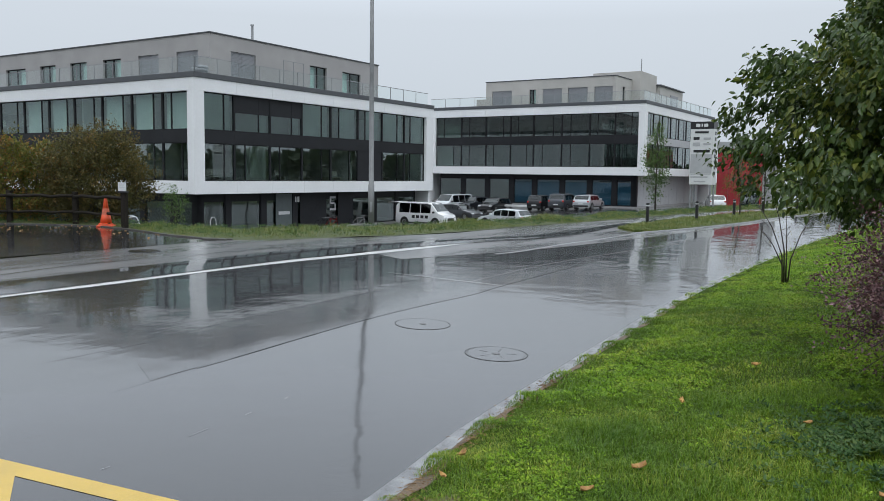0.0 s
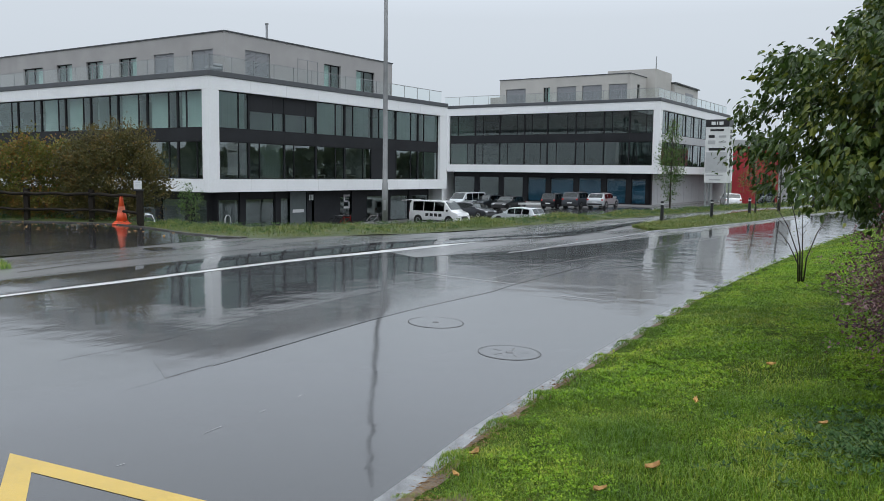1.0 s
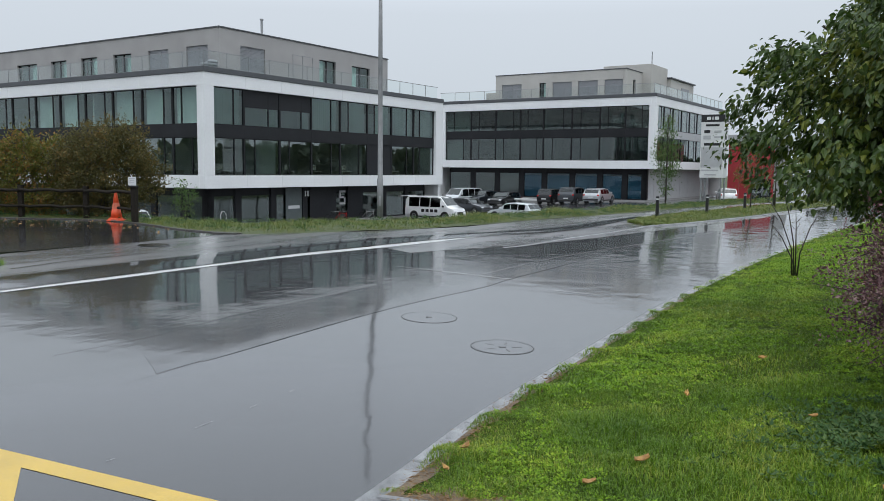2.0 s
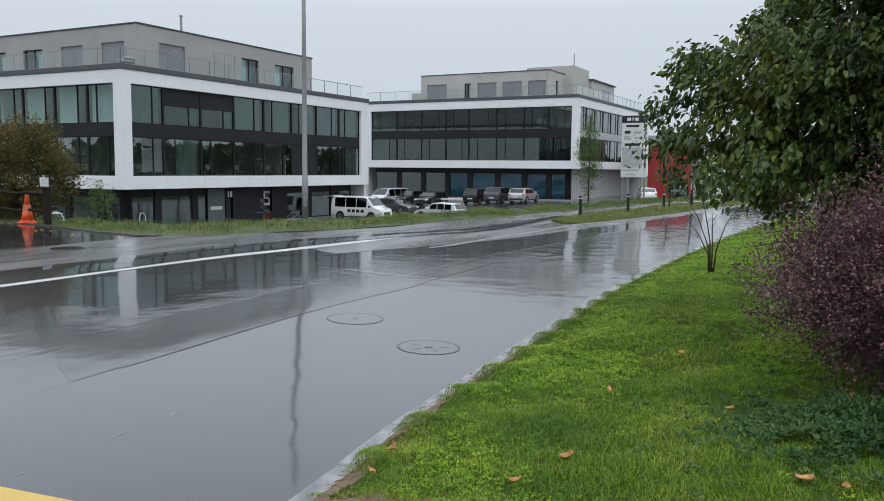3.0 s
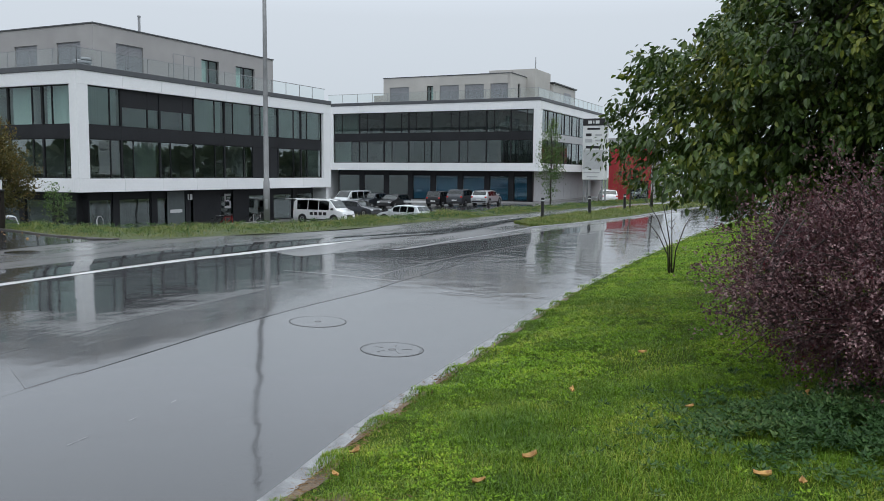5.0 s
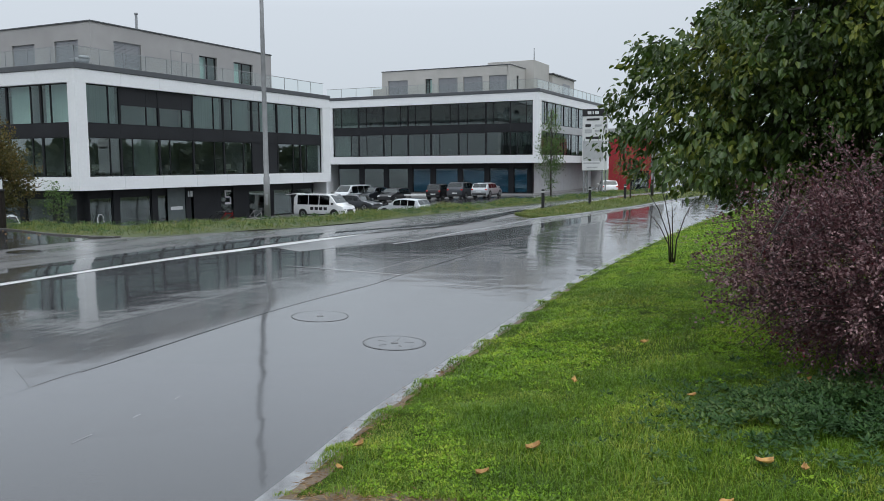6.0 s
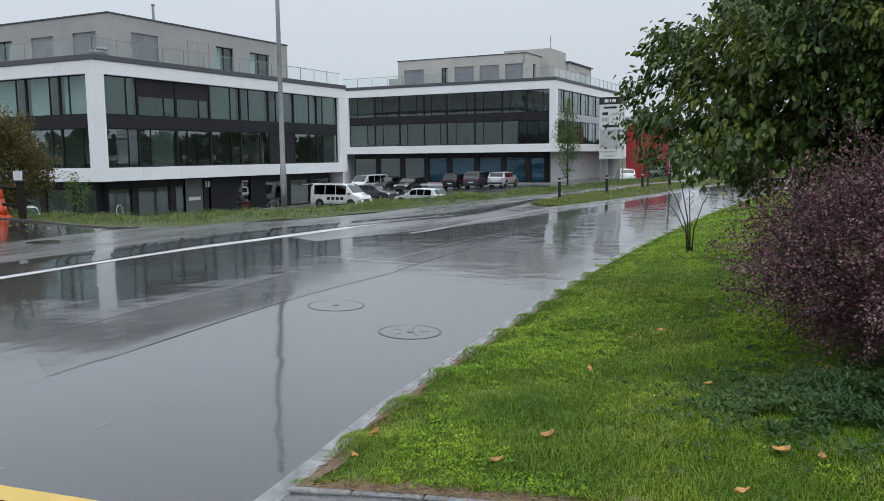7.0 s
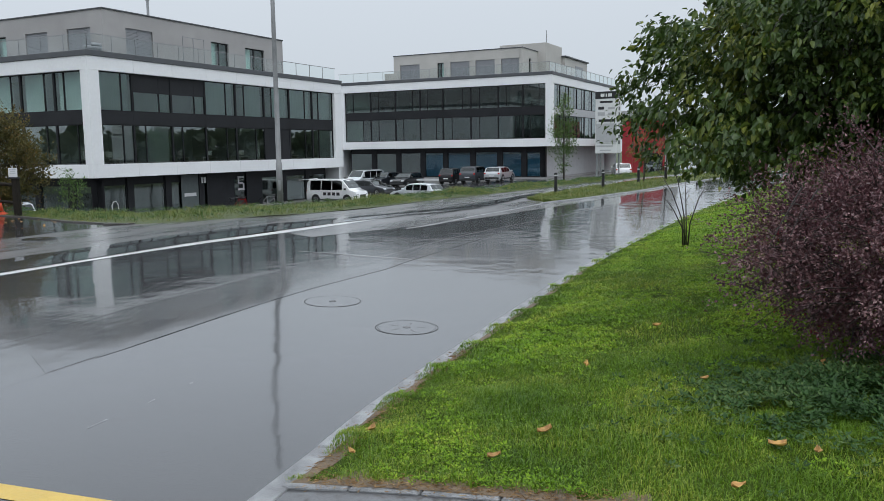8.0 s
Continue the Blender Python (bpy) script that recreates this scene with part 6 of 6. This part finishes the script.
def far_woods():
    """A distant belt of trees round the place, as one mass of leaf clumps."""
    rng = np.random.RandomState(8)
    n = 16000
    ang = rng.uniform(0, 2 * math.pi, n)
    keep = (np.degrees(ang) % 360 < 62) | (np.degrees(ang) % 360 > 150)
    ang = ang[keep]
    n = len(ang)
    rad = rng.uniform(150, 190, n)
    top = 9 + 5 * np.array([noise.noise((math.cos(a) * 9, math.sin(a) * 9, 0)) for a in ang])
    z = -2.5 + top * rng.uniform(0, 1, n) ** 0.7
    at = np.stack([rad * np.cos(ang), 30 + rad * np.sin(ang), z], 1)
    o = new("far_woods", leaf_mesh("far_woods", at, rng.normal(size=(n, 3)), rng.normal(size=(n, 3)), rng.uniform(2.5, 5.0, n), 0.8, M_WOODS))
    tagged(o, "distant belt of dark green woods", "woods", kind="stuff")


far_woods()


# ---- grass ----
def blades(name, label, xs, ys, zs, h, w, material, seed, bend=0.45, parent=None):
    rng = np.random.RandomState(seed)
    n = len(xs)
    a = rng.uniform(0, 2 * math.pi, n)
    d = np.stack([np.cos(a), np.sin(a), np.zeros(n)], 1)
    s = np.stack([-np.sin(a), np.cos(a), np.zeros(n)], 1)
    p = np.stack([xs, ys, zs], 1)
    hh, ww = (h * rng.uniform(0.45, 1.3, n))[:, None], (w * rng.uniform(0.7, 1.3, n))[:, None]
    b = (bend * rng.uniform(0.2, 1.6, n))[:, None]
    up = np.array([0, 0, 1.0])
    v = np.stack([p - s * ww / 2, p + s * ww / 2, p + d * hh * b * 0.35 + up * hh * 0.6 + s * ww * 0.4, p + d * hh * b * 0.35 + up * hh * 0.6 - s * ww * 0.4, p + d * hh * b + up * hh * (1 - 0.25 * b)], 1).reshape(-1, 3)
    i = np.arange(n)[:, None] * 5
    q = np.concatenate([i + [0, 1, 2], i + [0, 2, 3], i + [3, 2, 4]], 1).reshape(-1, 3)
    o = new(name, sheet_of(v.tolist(), q.tolist(), name, material))
    return tagged(o, label, "grass", kind="stuff")


def lawn_heights(x, y):
    d = np.full(len(x), 1e9)
    for k in range(0, len(x), 4000):
        q = np.stack([x[k:k + 4000], y[k:k + 4000]], 1)
        d[k:k + 4000] = np.sqrt(((q[:, None, :] - NEAR_KERB[None]) ** 2).sum(2)).min(1)
    side = np.interp(y, NEAR_KERB[:, 1], NEAR_KERB[:, 0])
    nz = np.array([noise.noise((a * 0.6, b * 0.6, 0)) for a, b in zip(x, y)])
    d0 = np.maximum(0, d - 0.13)
    return d, x > side, 0.03 + 0.40 * (1 - np.exp(-d0 / 2.6)) + 0.02 * nz * np.minimum(1, d0) - (np.maximum(0, d0 - 14) / 22) ** 2 * 1.4


NEAR_KERB = curve_pts(KERB, 900)[::4]
NEAR_KERB = NEAR_KERB[(NEAR_KERB[:, 1] > -2) & (NEAR_KERB[:, 1] < 80)]


def rosettes(name, x, y, z, leaves, length, width, rise, material, rng):
    """Small plants of a few leaves spreading from one point."""
    n = len(x) * leaves
    q = np.repeat(np.arange(len(x)), leaves)
    a = np.tile(np.linspace(0, 2 * math.pi, leaves, endpoint=False), len(x)) + rng.uniform(0, 6, len(x))[q] + rng.normal(0, 0.25, n)
    big = rng.uniform(0.5, 1.5, len(x))[q]
    al = np.stack([np.cos(a), np.sin(a), rise + rng.normal(0, 0.35, n)], 1)
    at = np.stack([x[q], y[q], z[q]], 1) + al * [0.3, 0.3, 0.15] * (length * big)[:, None]
    sd = np.stack([-np.sin(a), np.cos(a), rng.normal(0, 0.3, n)], 1)
    return new(name, leaf_mesh(name, at, al, sd, length * big * rng.uniform(0.7, 1.2, n), width, material))


def lawn_grass():
    rng = np.random.RandomState(2)
    for (y0, y1, n, h, w, reach, seed) in ((3.4, 7.5, 120000, 0.046, 0.0046, 4.6, 1), (7.5, 14, 90000, 0.042, 0.0080, 6.5, 2), (14, 30, 50000, 0.042, 0.016, 9, 3), (30, 70, 26000, 0.06, 0.045, 10, 4)):
        y = rng.uniform(y0, y1, n)
        k = np.interp(y, NEAR_KERB[:, 1], NEAR_KERB[:, 0])
        x = k + 0.10 + reach * rng.uniform(0, 1, n) ** 1.15
        d, right, z = lawn_heights(x, y)
        edge = np.interp(x, [-0.3, -0.2, 0.28, 0.9, 2.2, 4], [5.16, 5.14, 4.80, 4.42, 3.58, 2.45])
        tuft = np.array([noise.noise((a * 1.1, b * 1.1, 4)) + 0.7 * noise.noise((a * 4, b * 4, 6)) for a, b in zip(x, y)])
        fray = np.array([noise.noise((b * 2.2, 0.3, 8)) + 0.6 * noise.noise((b * 7, 2.3, 8)) for b in y])
        ok = right & (d > 0.175 + 0.08 * fray + 0.04 * rng.uniform(size=n)) & (y > edge + 0.10 * rng.uniform(size=n)) & (tuft > -1.0 + 0.5 * rng.uniform(size=n) ** 3)
        x, y, z, tuft, rim = x[ok], y[ok], z[ok], tuft[ok], np.clip((d[ok] - 0.10) / 0.45, 0.3, 1.0)
        blades("lawn_grass", "short bright green wet grass blades", x, y, z - 0.005, h * rim * (1 + 0.75 * tuft), w, M_BLADE, seed, 0.85)
    # clover, plantain and dandelion: small rosettes in drifts, thickened along the bank to brighten it
    n = 44000
    y = 4.0 + 22 * rng.uniform(size=n) ** 1.4
    k = np.interp(y, NEAR_KERB[:, 1], NEAR_KERB[:, 0])
    x = k + 0.10 + 5.2 * rng.uniform(0, 1, n) ** 1.1
    drift = np.array([noise.noise((a * 0.9, b * 0.55, 9)) + 0.6 * noise.noise((a * 3, b * 3, 2)) for a, b in zip(x, y)])
    d, right, z = lawn_heights(x, y)
    # bank: more pale leaves here stand in for stronger sky light
    bank = 0.50 * np.clip((y - 5.5) / 3.0, 0, 1) - 0.16
    # no pale clover under the shrub, which keeps the shaded ground darker
    ok = right & (drift + bank > 0.75 * rng.uniform(size=n) - 0.12) & (d > 0.45 + 0.5 * rng.uniform(size=n) ** 2) & ~((x > 2.8) & (y < 6.4)) & (y > np.interp(x, [-0.3, -0.2, 0.28, 0.9, 2.2, 4], [5.2, 5.18, 4.84, 4.46, 3.62, 2.5]))
    x, y, z = x[ok], y[ok], z[ok]
    for k, length in ((y < 7.2, 0.023), (y >= 7.2, 0.029)):
        o = rosettes("clover", x[k], y[k], z[k] + rng.uniform(0.006, 0.036, k.sum()), 6, length, 0.55, 0.4, M_WEED, rng)
        tagged(o, "low clover and broad-leaved weeds in the lawn", "weeds", kind="stuff")


lawn_grass()


def verge_grass():
    rng = np.random.RandomState(6)
    a, b = curve_pts(VERGE_IN, 400), curve_pts(VERGE_OUT, 400)
    sel = (a[:, 0] > -20) & (a[:, 0] < 30)
    a, b = a[sel], b[sel]
    n = 72000
    i = rng.randint(0, len(a) - 1, n)
    f = rng.uniform(size=n)[:, None]
    v = rng.uniform(0.01, 0.8, n)
    pa, pb = a[i] * (1 - f) + a[i + 1] * f, b[i] * (1 - f) + b[i + 1] * f
    p = pa * (1 - v[:, None]) + pb * v[:, None]
    z = np.array([verge_z(0, q, x, y) for q, (x, y) in zip(v, p)])
    tuft = np.array([noise.noise((x * 0.5, y * 0.5, 7)) for x, y in p])
    blades("verge_grass", "tall rough yellow-green verge grass", p[:, 0], p[:, 1], z - 0.01, 0.15 * np.where(p[:, 0] < -10.8, 0.3, 1.0) * np.maximum(0.25, 1 + 1.9 * tuft) * (0.45 + 0.55 * np.minimum(1, v * 5)), 0.015, M_STRAW, 12, 0.95)
    k = rng.uniform(size=n) < 0.05
    rosettes("verge_weeds", p[k, 0], p[k, 1], z[k] + rng.uniform(0.02, 0.14, k.sum()), 7, 0.075, 0.4, 0.6, M_COVER, rng)
    tagged(bpy.data.objects["verge_weeds"], "leafy weeds among the verge grass", "weeds", kind="stuff")
    a, b = curve_pts(ISLE_IN, 200), curve_pts(ISLE_OUT, 200)
    n = 32000
    i = (rng.uniform(size=n) ** 1.5 * 150).astype(int)
    f = rng.uniform(size=n)[:, None]
    v = rng.uniform(0.03, 0.97, n)
    pa, pb = a[i] * (1 - f) + a[i + 1] * f, b[i] * (1 - f) + b[i + 1] * f
    p = pa * (1 - v[:, None]) + pb * v[:, None]
    z = LOW + 0.006 + 0.10 * np.sin(math.pi * v) ** 0.5 * np.minimum(1, i / 14)
    tuft = np.array([noise.noise((x * 0.8, y * 0.8, 3)) for x, y in p])
    blades("island_grass", "rough grass and weeds on the island", p[:, 0], p[:, 1], z - 0.01, 0.12 * (1 + 1.0 * tuft), 0.016, M_STRAW, 13, 0.95)
    # corner of grass beside the path's near end
    n = 5000
    u, v = rng.uniform(size=n), rng.uniform(size=n)
    x, y = -8.83 - 3.0 * u - 1.13 * v, 16.2 - 5.1 * u + 1.6 * v * (1 - u)
    blades("corner_grass", "small patch of bright grass beside the path", x, y, np.full(n, LOW + 0.03), 0.11, 0.012, M_BLADE, 14, 0.6)


verge_grass()


def ground_cover():
    """Low leafy plants under the shrub."""
    t = thing("ground_cover", pose(0, 0, 0), "low dark green ground-cover plants under the shrub", "plants", kind="stuff")
    rng = np.random.RandomState(15)
    n = 2600
    x, y = rng.normal(3.75, 0.62, n), rng.normal(5.35, 0.52, n)
    d, right, z = lawn_heights(x, y)
    k = np.array([noise.noise((a * 2.2, b * 2.2, 5)) for a, b in zip(x, y)])
    ok = k > -0.30
    x, y, z, k = x[ok], y[ok], z[ok], k[ok]
    mound = np.exp(-((x - 3.75) / 0.9) ** 2 - ((y - 5.35) / 0.8) ** 2)
    o = rosettes("leaves", x, y, z + 0.03 + (0.15 + 0.12 * k) * rng.uniform(0.2, 1, len(x)) * mound, 8, 0.042, 0.42, 0.35, M_COVER, rng)
    o.parent = t


ground_cover()


# ---- fallen leaves ----
def fallen_leaf(x, y, size, turn, z=None):
    bm = bmesh.new()
    n = 7
    rows = []
    for i in range(n):
        u = i / (n - 1)
        w = 0.26 * math.sin(math.pi * min(0.97, u * 0.92 + 0.06)) ** 0.8 * (1 + 0.25 * math.sin(7 * u + x * 9))
        rows.append([bm.verts.new(((u - 0.5), s * w, 0.20 * s * s + 0.5 * (u - 0.5) ** 2 + 0.06 * math.sin(6 * u + 2 * s + x * 5))) for s in (-1, -0.5, 0, 0.5, 1)])
    for r, q in zip(rows, rows[1:]):
        for k in range(4):
            bm.faces.new((r[k], q[k], q[k + 1], r[k + 1]))
    bmesh.ops.scale(bm, verts=bm.verts, vec=(size, size, size))
    bmesh.ops.solidify(bm, geom=bm.faces[:], thickness=0.002)
    ob = part("fallen_leaf", bm, M_DEADLEAF, smooth=True)
    ob.matrix_world = pose(x, y, (lawn_at(x, y) + 0.05) if z is None else z, 8, -6, turn)
    return tagged(ob, "curled brown fallen leaf lying on the lawn", "leaf", "fallen leaves")


for x, y, s, a in ((1.31, 5.26, 0.13, 20), (2.57, 4.56, 0.12, -30), (2.73, 4.40, 0.09, 60), (0.91, 4.92, 0.10, 10), (2.07, 6.92, 0.11, 80), (2.79, 6.10, 0.08, 0),
                   (0.16, 5.90, 0.11, 40), (3.75, 6.1, 0.17, 25), (3.19, 8.18, 0.10, -20), (2.07, 4.03, 0.09, 0), (0.02, 5.45, 0.09, 120)):
    fallen_leaf(x, y, s * 0.85, a)


def yard_litter():
    """Small fallen leaves lying in the wet yard and on the road's edge."""
    rng = np.random.RandomState(40)
    n = 150
    x = rng.uniform(-19, -8.5, n)
    y = 33.0 - rng.uniform(0.4, 7.5, n) * (0.35 + 0.65 * (x + 19) / 11) - 0.9 * (x + 19) / 11
    at = np.stack([x * 0.944, y * 0.944, np.full(n, LOW + 0.034)], 1)
    al = np.stack([rng.normal(size=n), rng.normal(size=n), np.full(n, 0.08)], 1)
    o = new("yard_litter", leaf_mesh("yard_litter", at, al, np.stack([rng.normal(size=n), rng.normal(size=n), np.zeros(n)], 1), rng.uniform(0.05, 0.11, n), 0.6, M_DEADLEAF))
    tagged(o, "scattered small fallen leaves on the wet yard", "leaves", kind="stuff")


yard_litter()


def edge_litter():
    """Dead straw and crumbs of leaves on the bare soil by the footpath and the kerb."""
    rng = np.random.RandomState(44)
    n = 2600
    u = rng.uniform(size=n)
    a = curve_pts([(2.26, 3.45), (0.91, 4.35), (0.29, 4.74), (-0.33, 5.14)], 200)
    b = curve_pts([(-0.28, 5.22), (0.02, 5.95), (0.36, 6.80), (1.2, 8.5)], 200)
    i = (u * 198).astype(int)
    along = rng.uniform(size=n) < 0.6
    p = np.where(along[:, None], a[i], b[i]) + np.stack([rng.normal(0.05, 0.06, n), rng.normal(0.03, 0.06, n)], 1)
    z = np.array([lawn_at(x, y) for x, y in p]) + rng.uniform(0.008, 0.022, n)
    al = np.stack([rng.normal(size=n), rng.normal(size=n), rng.normal(0, 0.15, n)], 1)
    o = new("straw_litter", leaf_mesh("straw_litter", np.column_stack([p, z]), al, rng.normal(size=(n, 3)), rng.uniform(0.012, 0.06, n), 0.16, M_STRAWLITTER))
    tagged(o, "dead brown straw and leaf crumbs on bare soil", "litter", kind="stuff")


edge_litter()
